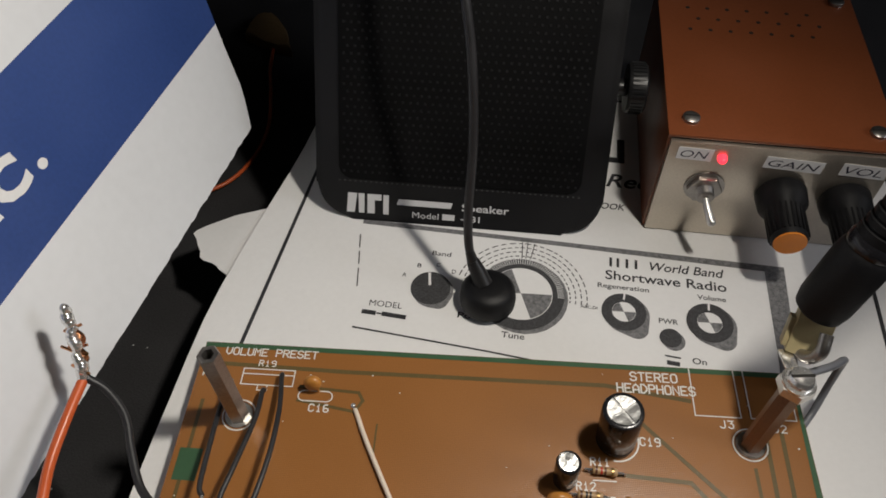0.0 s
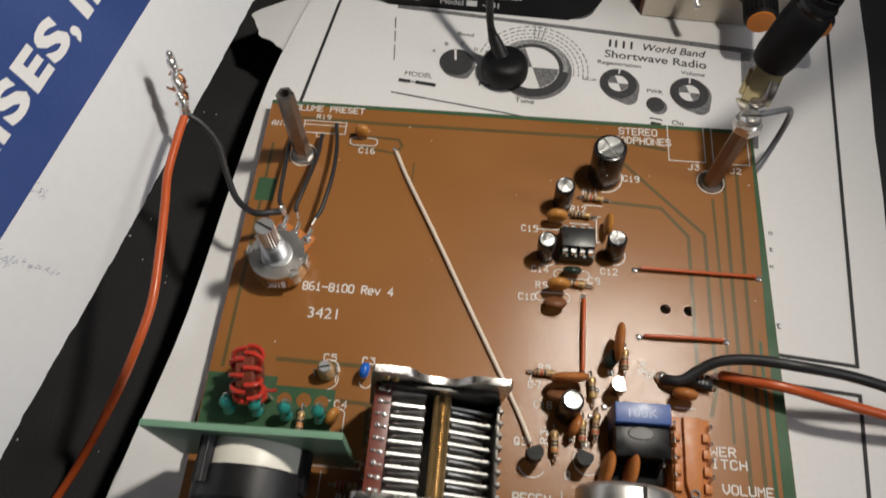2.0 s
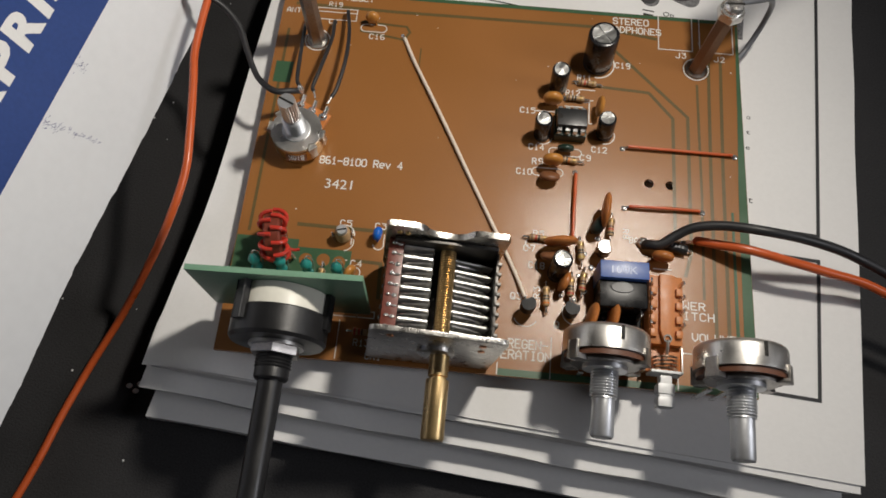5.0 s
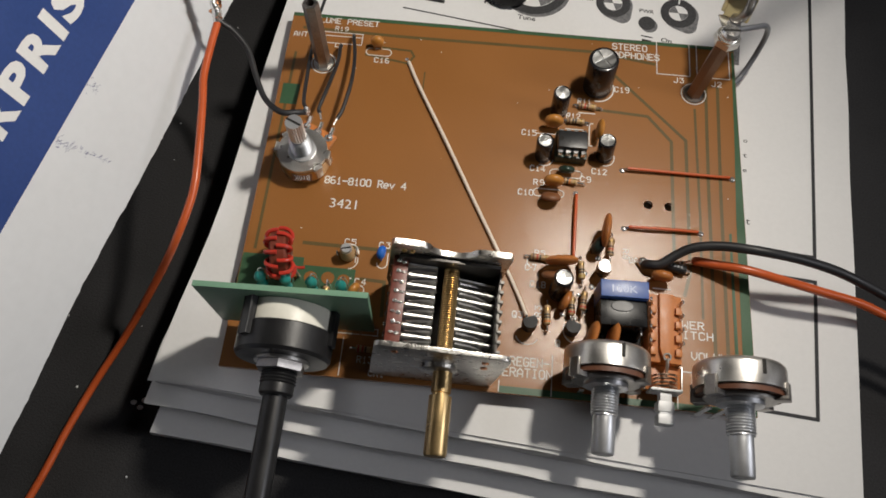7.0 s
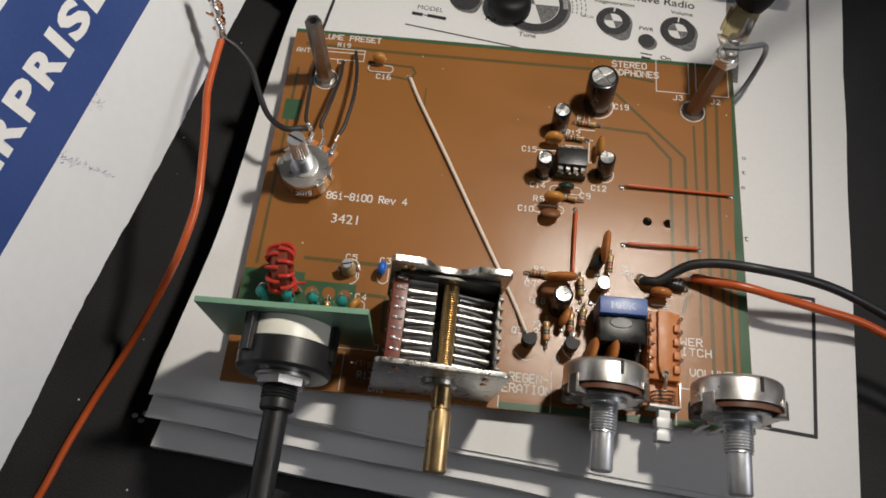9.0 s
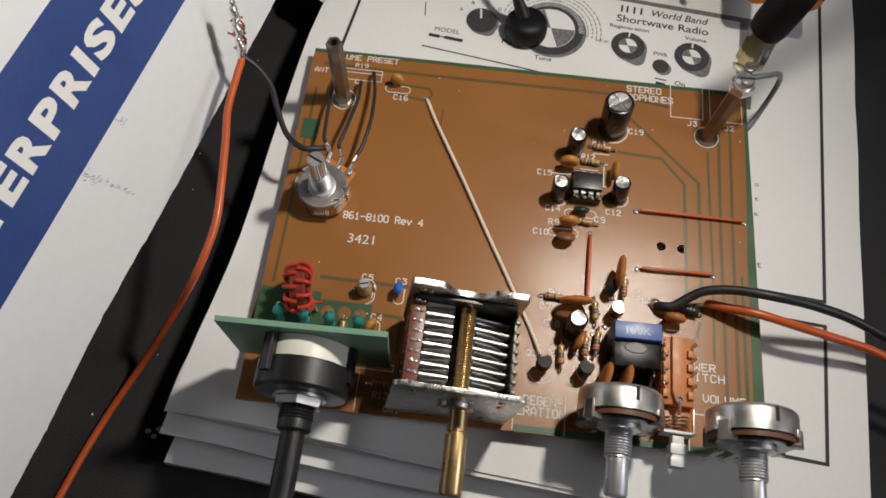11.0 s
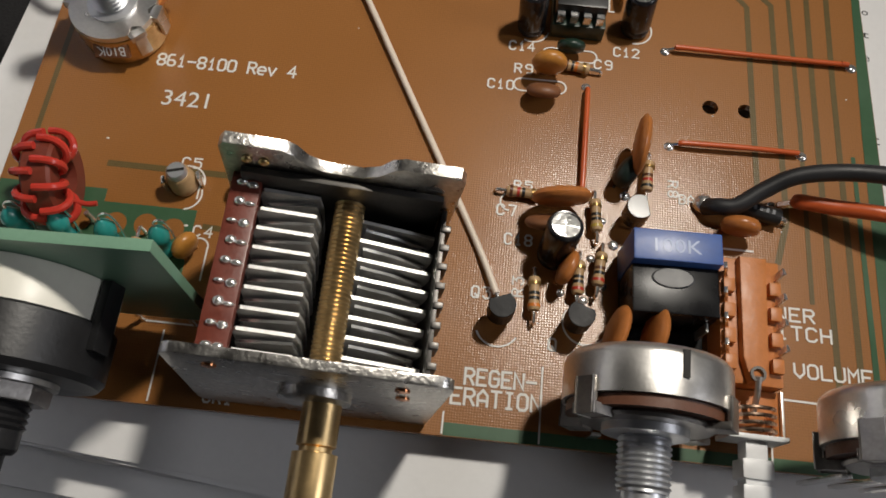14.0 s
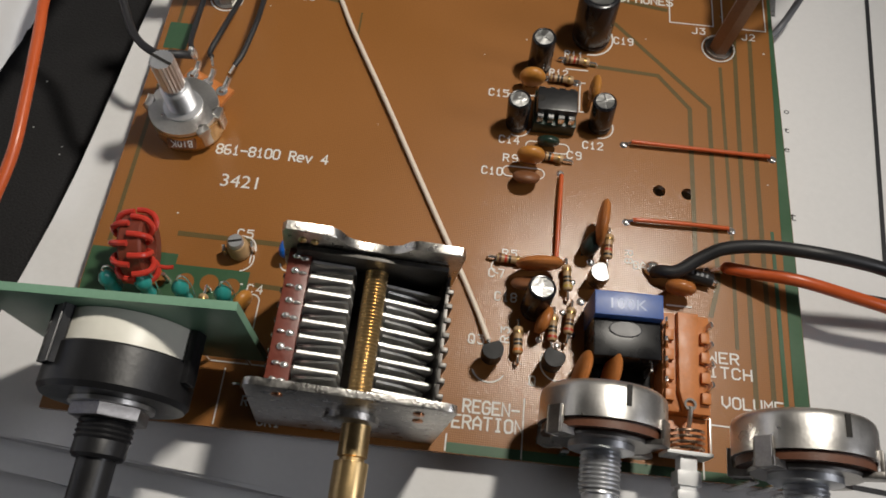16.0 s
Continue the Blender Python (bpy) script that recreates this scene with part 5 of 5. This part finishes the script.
def band_switch():
    ob = thing("rotary_switch", -57.6, 22.0, ZB, "black and white rotary switch on a small green board", "switch")
    c = 20.0
    part("switch_board", Shape().prism([(-23.8, 4.6), (22.6, 6.2), (23.4, 37.6), (-24.2, 34.6)], -8.4, -6.8, 0.1, Matrix.Rotation(radians(90), 4, "X")), M_PCBGREEN, ob, "pale green vertical circuit board")
    part("wafer_ring", Shape().lathe([(0, -6.7), (12.3, -6.7), (12.6, -6.3), (12.6, -0.6), (0, -0.6)], along_y(0, 0, c), 48), M_WHITEP, ob, "off-white ring")
    part("body", Shape().lathe([(0, -0.6), (13.0, -0.6), (13.3, -0.2), (13.3, 6.6), (12.6, 7.6), (0, 7.6)], along_y(0, 0, c), 48), M_BLACK, ob, "black round body", 20)
    for a in (130, 12, 250):
        m = Matrix.Translation((0, 0, c)) @ Matrix.Rotation(radians(-a), 4, "Y")
        part("clip", Shape().box(12.8, 14.4, -3.5, 6.6, -1.7, 1.7, 0.3, m), M_BLACK, ob, "black retaining clip")
    part("washer", Shape().lathe([(4, 7.7), (7.6, 7.7), (7.6, 8.5), (4, 8.5), (4, 7.7)], along_y(0, 0, c), 28, closed=False), M_STEEL, ob)
    part("nut", Shape().prism([(7.0 * math.cos(radians(60 * k + 25)), 7.0 * math.sin(radians(60 * k + 25))) for k in range(6)], 8.6, 10.9, 0.4, along_y(0, 0, c)), M_OLDSTEEL, ob, "silver hex nut")
    part("bushing", Shape().lathe([(5.0, 7.6)] + [(r, z + 10.9) for r, z in threads(5.0, 0, 3.6, 0.9)] + [(4.7, 15.6), (4.7, 17.0), (4.2, 17.6), (0, 17.6)], along_y(0, 0, c), 28), M_BLACK, ob)
    part("shaft", Shape().lathe([(3.4, 17.0), (3.3, 66.0), (2.8, 66.6), (0, 66.6)], along_y(0, 0, c), 24), M_BLACK, ob, "long black shaft")
    for x in (-18, -9, 0, 9, 18):
        part("pin", Shape().cyl((x, 7.6, -0.2), (x, 7.6, 7.0), 0.4, n=8), M_CHROME, ob)
    return ob


band_switch()


# ---- wires ----
def wire(name, pts, r, material, label, category="wire", bare=0.0, n=10):
    """An insulated wire; bare: length of bright wire at both ends."""
    p = [Vector(q) for q in pts]
    ob = thing(name, *pts[0], label, category, "wires")
    o = p[0]
    a, b = p[0], p[-1]
    if bare:
        a = p[0] + (p[1] - p[0]).normalized() * bare
        b = p[-1] + (p[-2] - p[-1]).normalized() * bare
    part("insulation", Shape().tube([q - o for q in (a, *p[1:-1], b)], r, n), material, ob)
    if bare:
        part("bare_end", Shape().tube([(0, 0, 0), a - o + (p[1] - a) * 0.05], r * 0.55, 6), M_CHROME, ob)
        part("bare_end", Shape().tube([p[-1] - o, b - o + (p[-2] - b) * 0.05], r * 0.55, 6), M_CHROME, ob)
    return ob


wire("jumper_wire", [(40.4, 95.2, 30.3), (43.5, 95.2, 31.6), (60, 95.2, 31.3), (75.5, 95.2, 31.2), (77.8, 95.2, 30.3)], 0.52, M_REDWIRE, "orange-red jumper wire lying along the board", bare=3.0)
wire("jumper_wire", [(41.0, 73.6, 30.3), (44.0, 73.6, 31.5), (55, 73.8, 31.6), (64.5, 74.0, 31.2), (66.4, 74.0, 30.3)], 0.52, M_REDWIRE, "short orange-red jumper wire lying on the board", bare=2.2)
wire("jumper_wire", [(25.2, 84.6, 30.3), (25.2, 82.5, 31.5), (25.0, 73, 31.8), (24.9, 63, 31.3), (24.9, 60.8, 30.3)], 0.54, M_REDWIRE, "orange-red jumper wire lying towards the front", bare=1.2)
wire("white_wire", [(-36.7, 132.6, 30.2), (-35.4, 130.0, 30.6), (-31.2, 121.2, 30.9), (-19.6, 99.6, 31.1), (-9.4, 80.1, 30.9), (0.3, 61.7, 30.9), (7.0, 48.8, 30.8), (11.2, 39.3, 31.6)], 0.62, M_WHITEWIRE, "cream wire stretched diagonally across the board", bare=1.0)

for pts in (
    [(-70.6, 138.4, 30.2), (-70.8, 135, 32.4), (-70.7, 127.4, 34), (-69.6, 113.8, 37), (-68.6, 105.6, 39), (-66.2, 101.0, 39)],
    [(-61.0, 136.6, 30.2), (-60.9, 133.6, 33.5), (-60.3, 125, 36), (-61.7, 110.9, 39), (-63.0, 103.4, 39.4), (-61.6, 99.2, 39.0)],
    [(-57.3, 141.2, 30.2), (-56.8, 138.6, 33), (-54.7, 128, 36), (-53.8, 115.2, 39), (-55.0, 104.0, 39.4), (-57.3, 97.6, 38.8)],
):
    wire("hookup_wire", pts, 0.66, M_BLKWIRE, "black hookup wire running to the preset potentiometer", bare=2.6)

wire("battery_wire", [(47.3, 60.9, 31.2), (48.6, 60.2, 33.2), (51.7, 60.1, 34.4), (55.9, 62.7, 36.2), (61.2, 65.0, 38.5), (69.6, 65.0, 41.5), (81, 62.9, 44.5), (94.7, 62.2, 42), (110.7, 60, 37), (132.8, 52.2, 30), (157.7, 33, 26), (185, 10, 20), (230, -10, 4)], 1.55, M_BLKWIRE, "black battery wire leaving the board")
wire("battery_wire", [(61.2, 63.2, 30.3), (64.0, 62.7, 33.4), (69.3, 61.4, 35), (77.5, 59.3, 38), (89, 56.8, 38), (101.4, 55, 36), (116.7, 52.6, 33), (134.3, 44.9, 29), (156.6, 27.4, 25), (185, 2, 20), (230, -20, 4)], 1.45, M_REDWIRE, "orange-red battery wire leaving the board", bare=3.4)
ob = thing("diode", 56.6, 60.6, ZB, "small black printed diode by the battery wires", "diode", rz=-12)
part("body", Shape().lathe([(1.5, 0), (1.6, 0.3), (1.6, 7.2), (1.5, 7.5)], Matrix.Translation((-3.6, 0, 1.8)) @ Matrix.Rotation(radians(90), 4, "Y"), 18), M_BLACK, ob)
for k in range(5):
    part("printed_bar", Shape().box(-2.4 + k * 1.1, -1.9 + k * 1.1, -0.45, 0.45, 3.36, 3.43), M_GREYWIRE, ob)
for k in (-1, 1):
    part("lead", Shape().tube([(k * 3.6, 0, 1.8), (k * 5.0, 0, 1.6), (k * 5.4, 0, -0.2)], 0.4, 6, 4), M_CHROME, ob)
ob = solid("solder_blob", Shape().ball((0, 0, 0.9), 1.9, 1, 1, 0.9, 14), M_CHROME, "bright solder blob holding the black battery wire", "solder", x=47.0, y=61.6, z=ZB)

joint = thing("wire_splice", -98.2, 124.5, 53.0, "twisted copper and solder splice of a red and a black wire", "wire splice", "wires")
part("red_wire", Shape().tube([(0, 0, 0), (-0.4, -8.5, -0.4), (-0.6, -20.1, -1.4), (1, -30.5, -2), (3.2, -47.1, -3), (4, -60.5, -4.6), (0.2, -74.9, -10), (-9.4, -83.3, -26), (-21.8, -96.9, -43), (-30.8, -112.5, -49.6), (-36.8, -129.5, -51.2), (-41.8, -148.5, -51.4), (-53.8, -184.5, -51.4)], 1.24, 12), M_REDWIRE, joint, "orange-red insulated wire")
part("black_wire", Shape().tube([(0.8, 0.2, 0), (5, -1.2, -3), (10, -6, -6), (13.6, -14, -8), (18, -22, -9.5), (24, -26.5, -9.5), (29, -25.5, -10.5), (31.6, -23.5, -13)], 1.0, 10), M_BLKWIRE, joint, "black insulated wire")
part("solder_joint", Shape().ball((31.8, -23.6, -12.2), 1.25, 0.9, 0.9, 1.9, n=14), M_CHROME, joint)
core = Shape().tube([(0, -0.6, -0.6), (-0.4, 2.4, 4.0), (-0.9, 5.5, 8.0), (-1.6, 8.4, 13.0)], 1.3, 14, 6, 1.0)
lumps = []
for k in range(17):
    f = k / 16
    lumps.append(Shape().ball((-1.5 * f + 0.35 * math.sin(k * 1.1), 1.0 + 7.6 * f, 2.0 + 11.6 * f + 0.3 * math.cos(k * 1.7)), 1.3 + 0.22 * math.sin(k * 0.9), 1.0, 1.0, 1.3, n=16))
lumps.append(Shape().ball((-1.9, 9.4, 14.8), 1.35, 0.9, 1.0, 1.8, n=16))
part("solder_core", core, M_CHROME, joint, "bright lumpy soldered tip")
for lump in lumps:
    part("solder_lump", lump, M_CHROME, joint)
for k in range(11):
    a0, z0 = k * 0.9, 0.8 + k * 0.62
    wide = 1.75 + 0.3 * math.sin(k * 1.9)
    pts = [(-0.3 - 0.1 * j + wide * math.cos(a0 + j * 1.1), 0.8 + 0.4 * j + 0.42 * k, z0 + 0.55 * j + 1.4 * math.sin(a0 + j * 1.1)) for j in range(8)]
    if k % 3 == 0:
        pts.append((pts[-1][0] + (3.2 if k % 2 else -3.6), pts[-1][1] + 0.8, pts[-1][2] + 1.0))
    part("copper_strand", Shape().tube(pts, 0.38, 6, 3), M_COPPER, joint)

# ---- antenna plug on the second standoff ----
plug = thing("cable_plug", 72, 141, 61, "large black cable plug in a pale yellow socket block", "plug")
m = Matrix.Rotation(radians(-20), 4, "Z") @ Matrix.Rotation(radians(-35), 4, "X")
part("socket_block", Shape().box(-4.6, 3.6, -2.6, 2.6, -3.5, 7.2, 0.5, m).box(-5.8, -4.3, -2.0, 2.0, -2.5, 4.8, 0.4, m), M_YELLOW, plug, "pale yellow plastic block")
part("terminal", Shape().tube([(-2.0, -2.5, -1.5), (-1.5, -5, 0.5), (-0.5, -6, 4.5), (0.5, -3.0, 7.5)], 1.5, 10, 6), M_OLDSTEEL, plug, "solder-covered terminal")
AXIS = Matrix.Translation((-0.4, 3.2, 7.2)) @ Vector((5, 3.5, 18.5)).to_track_quat("Z", "Y").to_matrix().to_4x4()
part("hood", Shape().lathe([(0, 0), (4.2, 0), (5.5, 1.0), (6.1, 4), (6.3, 16), (6.0, 19), (5.4, 20.0), (0, 20.0)], AXIS, 32), M_TRANSDULL, plug, "black plastic hood")
part("collar", Shape().lathe([(5.5, 20.0), (5.7, 20.6), (5.7, 22.0), (5.2, 23.0), (0, 23.0)], AXIS, 32), M_SLEEVE, plug, "glossy black collar")
ribs = [(5.1, 23.0)]
for k in range(9):
    r = 5.1 - 0.15 * k
    ribs += [(r, 23.6 + 2.4 * k), (r, 25.0 + 2.4 * k), (r - 0.5, 25.2 + 2.4 * k), (r - 0.5, 25.8 + 2.4 * k)]
part("strain_relief", Shape().lathe(ribs + [(3.2, 45.4), (0, 45.4)], AXIS, 28), M_TRANSDULL, plug, "ribbed black strain relief")
part("cable", Shape().tube([(10.6, 10.9, 47.6), (14, 13.6, 57), (24, 22, 72), (48, 40, 86), (90, 70, 84), (150, 110, 50)], 2.9, 14, 7), M_BLKWIRE, plug)
part("grey_wire", Shape().tube([(-2, -8.5, -0.5), (5, -5, -2.6), (10.6, -0.5, -7), (14.6, 3.6, -16), (14.6, 2.6, -25), (11.8, -2, -30.4), (8.6, -6, -32)], 0.95, 10), M_GREYWIRE, plug, "grey looped wire")

# ---- speaker behind the page ----
sp = thing("speaker", -13.6, 201.0, ZP + 0.2, "black plastic communications speaker with a perforated grille", "speaker", rx=-29, rz=-2.5)
FACE = Matrix.Rotation(radians(90), 4, "X")


def plate(outline, y0, y1, b=0.0):
    """An outline in the speaker's face, from depth y0 to y1 (towards its back)."""
    return Shape().prism(outline, -y1, -y0, b, FACE)


part("bezel", plate(rounded(-46, 46, 0, 118, 12, 8), 0, 9, 2.2), M_SPEAKER, sp)
s = Shape().prism([(9, 5.0), (48, 27), (48, 114), (9, 116)], -43, 43, 0, Matrix(((0, 0, 1, 0), (1, 0, 0, 0), (0, 1, 0, 0), (0, 0, 0, 1))))
part("cabinet", s, M_SPEAKER, sp)
part("grille", plate(rounded(-38.5, 38.5, 14, 112, 4, 5), -0.5, 0.4, 0.3), M_GRILLE, sp, "black perforated grille")
s = Shape()
for j in range(41):
    for i in range(33):
        x, z = -36.8 + 2.3 * i + (1.15 if j % 2 else 0), 16.4 + 2.3 * j
        if x < 37.4:
            s.prism([(x - 0.38, z - 0.38), (x + 0.38, z - 0.38), (x + 0.38, z + 0.38), (x - 0.38, z + 0.38)], 0.52, 0.68, 0, FACE)
gr = part("grille_bead", s, M_SPEAKER, sp, "raised beads of the grille")
gr["kind"] = "stuff"
s = Shape()
for k in range(46):
    x = -38.2 + 76.4 * k / 45
    s.prism([(x - 0.3, 13.0), (x + 0.3, 13.0), (x + 0.3, 13.4), (x - 0.3, 13.4)], 0.4, 0.5, 0, FACE)
part("stitch_line", s, M_STITCH, sp)
YF = Matrix.Translation((0, -0.06, -1.6)) @ FACE
s = Shape()
for pts in ([(-36, 4.0), (-33.4, 4.0), (-32.6, 10.6), (-35.6, 10.6)], [(-32.0, 4.0), (-30.2, 4.0), (-30.2, 10.6), (-32.2, 10.6)], [(-29.2, 4.0), (-26.8, 4.0), (-26.8, 10.6), (-29.2, 10.6)], [(-26.8, 8.6), (-24.6, 8.6), (-24.6, 10.6), (-26.8, 10.6)], [(-24.0, 4.0), (-22.2, 4.0), (-22.2, 10.6), (-24.0, 10.6)]):
    s.prism(pts, 0.0, 0.05, 0, YF)
part("printed_logo", s, M_LABEL, sp, "white block logo")
part("printed_bar", Shape().prism([(-19.6, 7.6), (-2.0, 7.6), (-1.4, 9.6), (-19.0, 9.6)], 0, 0.05, 0, YF), M_LABEL, sp)
words("Speaker", 1.6, 7.2, 0.05, 2.4, 15.2, M_LABEL, sp, m=YF, thick=0.012)
words("Model", -14.4, 3.6, 0.05, 2.0, 8.6, M_LABEL, sp, m=YF)
part("printed_bar", Shape().prism([(-4.6, 3.6), (-0.6, 3.6), (-0.6, 5.6), (-4.6, 5.6)], 0, 0.05, 0, YF), M_LABEL, sp)
words("-281", 1.4, 3.6, 0.05, 2.0, 6.2, M_LABEL, sp, m=YF, thick=0.012)
kn = part("knob", Shape().lathe([(2.6, 0), (2.6, 4.0), (7.4, 4.0), (7.8, 4.6), (7.8, 9.2), (7.2, 9.8), (0, 9.8)], Matrix.Translation((46, 14, 46)) @ Matrix.Rotation(radians(90), 4, "Y"), 36), M_BLACK, sp, "black knurled bracket knob")
s = Shape()
for k in range(36):
    mm = Matrix.Translation((46, 14, 46)) @ Matrix.Rotation(radians(90), 4, "Y") @ Matrix.Rotation(radians(10 * k), 4, "Z")
    s.box(7.7, 8.1, -0.35, 0.35, 5.0, 9.0, 0, mm)
part("knurl", s, M_BLACK, kn)
part("bracket", Shape().box(43.2, 46.0, 8, 20, 10, 52, 0.4).box(-46.0, -43.2, 9, 20, 10, 52, 0.4), M_SPEAKER, sp)

jack = thing("round_plug", -2.4, 171.6, ZP + 0.3, "round black plug with a thin cable, standing on the page", "plug", rx=-8)
part("body", Shape().lathe([(0, 0), (7.4, 0), (8.2, 0.8), (8.4, 3), (8.0, 6.2), (6.8, 7.6), (4.4, 8.2), (0, 8.2)], n=40), M_SPEAKER, jack)
part("strain_relief", Shape().tube([(-1.6, 0.6, 7.4), (-3.4, 2.4, 11.0), (-5.0, 3.6, 14.0)], 2.9, 16, 4, 1.9).tube([(-5.0, 3.6, 14.0), (-6.0, 4.2, 17.4)], 1.7, 12, 4, 1.3), M_BLACK, jack)
part("cable", Shape().tube([(-5.4, 4.0, 15), (-6.4, 5.2, 20), (-6.8, 8, 30), (-6.2, 12, 50), (-7.4, 17, 72), (-10.5, 22.5, 92), (-15, 40, 118), (-18, 80, 128)], 1.3, 10), M_BLKWIRE, jack, "thin black cable")

# ---- metal amplifier box ----
amp = thing("amplifier_box", 47.4, 204.4, ZP + 0.1, "home-built metal amplifier box with a copper-brown painted lid", "amplifier", rz=-3.6)
AW, AH, AD = 62.0, 39.0, 76.0
part("front_panel", Shape().box(0, AW, 0, 1.4, 0.2, AH - 0.5, 0.2), M_PANEL, amp, "bare aluminium front panel")
for x in (-0.8, AW - 0.6):
    part("side_panel", Shape().box(x, x + 1.4, 1.5, AD, 0, AH, 0.3), M_LIDSHADE, amp, "copper-brown painted side, coloured darker for shade")
part("back_panel", Shape().box(-0.8, AW + 0.8, AD + 0.05, AD + 1.2, 0, AH, 0.3), M_LIDSHADE, amp)
part("bottom_panel", Shape().box(0.7, AW - 0.7, 1.5, AD, 0.1, 1.2), M_LIDSHADE, amp)
part("lid", Shape().box(-1.0, AW + 1.0, 1.0, AD + 1.4, AH, AH + 1.2, 0.4), M_LID, amp, "copper-brown painted lid")
s = Shape()
for j in range(3):
    for k in range(7):
        s.lathe([(0.7, AH + 1.16), (0.7, AH + 1.24), (0, AH + 1.24)], Matrix.Translation((8.5 + 6.4 * k + 3 * (j % 2), 52 + 6.0 * j, 0)), 12)
# Dark discs on the closed lid paint the shade of vent holes.
part("vent_hole", s, M_HOLE, amp, "dark discs drawn for drilled vent holes")
for x, y in ((5.6, 8.0), (57.6, 72), (4.2, 72), (57.6, 8.0)):
    scw = part("screw", Shape().lathe([(2.5, AH + 1.2), (2.5, AH + 2.2), (1.8, AH + 2.7), (0, AH + 2.7)], Matrix.Translation((x, y, 0)), 20), M_OLDSTEEL, amp)
    part("slot", Shape().box(x - 2.0, x + 2.0, y - 0.3, y + 0.3, AH + 2.65, AH + 2.76), M_HOLE, scw)
AF = Matrix.Translation((0, -0.08, 0)) @ FACE


def tape(x0, x1, z0, z1, text, tilt):
    mm = AF @ Matrix.Translation(((x0 + x1) / 2, (z0 + z1) / 2, 0)) @ Matrix.Rotation(radians(tilt), 4, "Z") @ Matrix.Translation((-(x0 + x1) / 2, -(z0 + z1) / 2, 0))
    lab = part("tape_label", Shape().box(x0, x1, z0, z1, 0, 0.12, 0, mm), M_TAPE, amp, "white tape label with handwriting")
    words(text, x0 + 1.0, z0 + 0.9, 0.16, z1 - z0 - 1.9, x1 - x0 - 2.2, M_PEN, lab, m=mm, shear=0.2, thick=-0.004)


tape(2.6, 12.6, 32.0, 36.6, "ON", -2)
tape(27.4, 43.8, 31.0, 35.4, "GAIN", -3)
tape(48.6, 61.4, 30.6, 35.2, "VOL", -3)
part("led", Shape().lathe([(1.35, -0.2), (1.35, 1.2), (0.95, 1.9), (0, 2.2)], along_y(15.4, 0, 33.8), 18), M_LED, amp, "lit red indicator light")
tg = part("toggle_switch", Shape().prism([(5.2 * math.cos(radians(60 * k)), 5.2 * math.sin(radians(60 * k))) for k in range(6)], 0.5, 2.2, 0.3, along_y(13.4, 0, 21.6)).lathe([(5.9, 0), (5.9, 0.6), (0, 0.6)], along_y(13.4, 0, 21.6), 24), M_OLDSTEEL, amp, "silver toggle switch")
part("toggle_bush", Shape().lathe([(r, z + 1.8) for r, z in threads(2.7, 0, 3.0, 0.8)] + [(1.8, 5.2), (0, 5.2)], along_y(13.4, 0, 21.6), 20), M_OLDSTEEL, tg)
part("toggle_lever", Shape().tube([(13.4, -4, 21.5), (14.2, -7.4, 20.0), (15.4, -11, 18.2)], 0.95, 10, 5, 1.3).ball((15.5, -11.2, 18.1), 1.35, n=12), M_STEEL, tg)
for x, z in ((35.4, 22.0), (53.6, 21.8)):
    kb = part("knob", Shape().lathe([(7.1, 0.8), (7.3, 1.4), (7.0, 6), (5.6, 8.0), (5.1, 18.5), (4.7, 19.6), (0, 19.6)], along_y(x, 0, z), 40), M_TRANSDULL, amp, "black control knob")
    part("cap", Shape().lathe([(4.5, 19.5), (4.5, 20.1), (0, 20.3)], along_y(x, 0, z), 32), M_CAPORANGE, kb, "orange knob cap")
    s = Shape()
    for k in range(24):
        mm = along_y(x, 0, z) @ Matrix.Rotation(radians(15 * k), 4, "Z")
        s.box(4.9, 5.6, -0.3, 0.3, 8.6, 18.0, 0, mm)
    part("ribs", s, M_TRANSDULL, kb)

# ---- dim things on the table behind ----
wire("loose_wire", [(-122, 226, 1.8), (-105, 236, 1.8), (-97, 250, 1.8), (-94.5, 268, 1.8), (-98, 290, 1.8), (-102, 308, 1.8), (-104, 330, 1.8)], 0.8, M_REDWIRE, "dim orange-red wire lying on the table")
wire("loose_wire", [(-50, 330, 1.8), (-66, 345, 1.8), (-74, 380, 1.8), (-68, 440, 1.8)], 1.4, M_REDWIRE, "dim red wire behind the speaker")
s = Shape().prism([(-12, -4), (-10.5, 3), (-9, 10), (-6, 11.4), (-3, 13), (1, 7.6), (7, 0), (9, -7), (12, -15), (5, -12.6), (-2, -9)], 0, 5.0, 1.4)
for v in s.bm.verts:
    v.co.z += 1.6 * noise.noise(v.co * 0.15) if v.co.z > 1 else 0
solid("brown_packet", s, M_KRAFT, "small crumpled brown packet lying behind the carton", "packet", x=-106, y=332, z=0.1)
s = Shape()
rnd = random.Random(9)
for k in range(26):
    x, y = rnd.uniform(-150, -85), rnd.uniform(-60, 190)
    if x < -104 + 0.077 * y:
        s.ball((x, y, 0.15), rnd.uniform(0.2, 0.5), 1, 1, 0.5, n=6)
for x, y in ((-113.5, 5.5), (-116, 7.0), (-112.5, 8.0)):
    s.ball((x, y, 0.3), 0.9, 1.3, 1, 0.5, n=8)
tagged(new("lint", s.mesh("lint", M_PAPER2)), "pale specks of lint on the black cloth", "lint", kind="stuff")
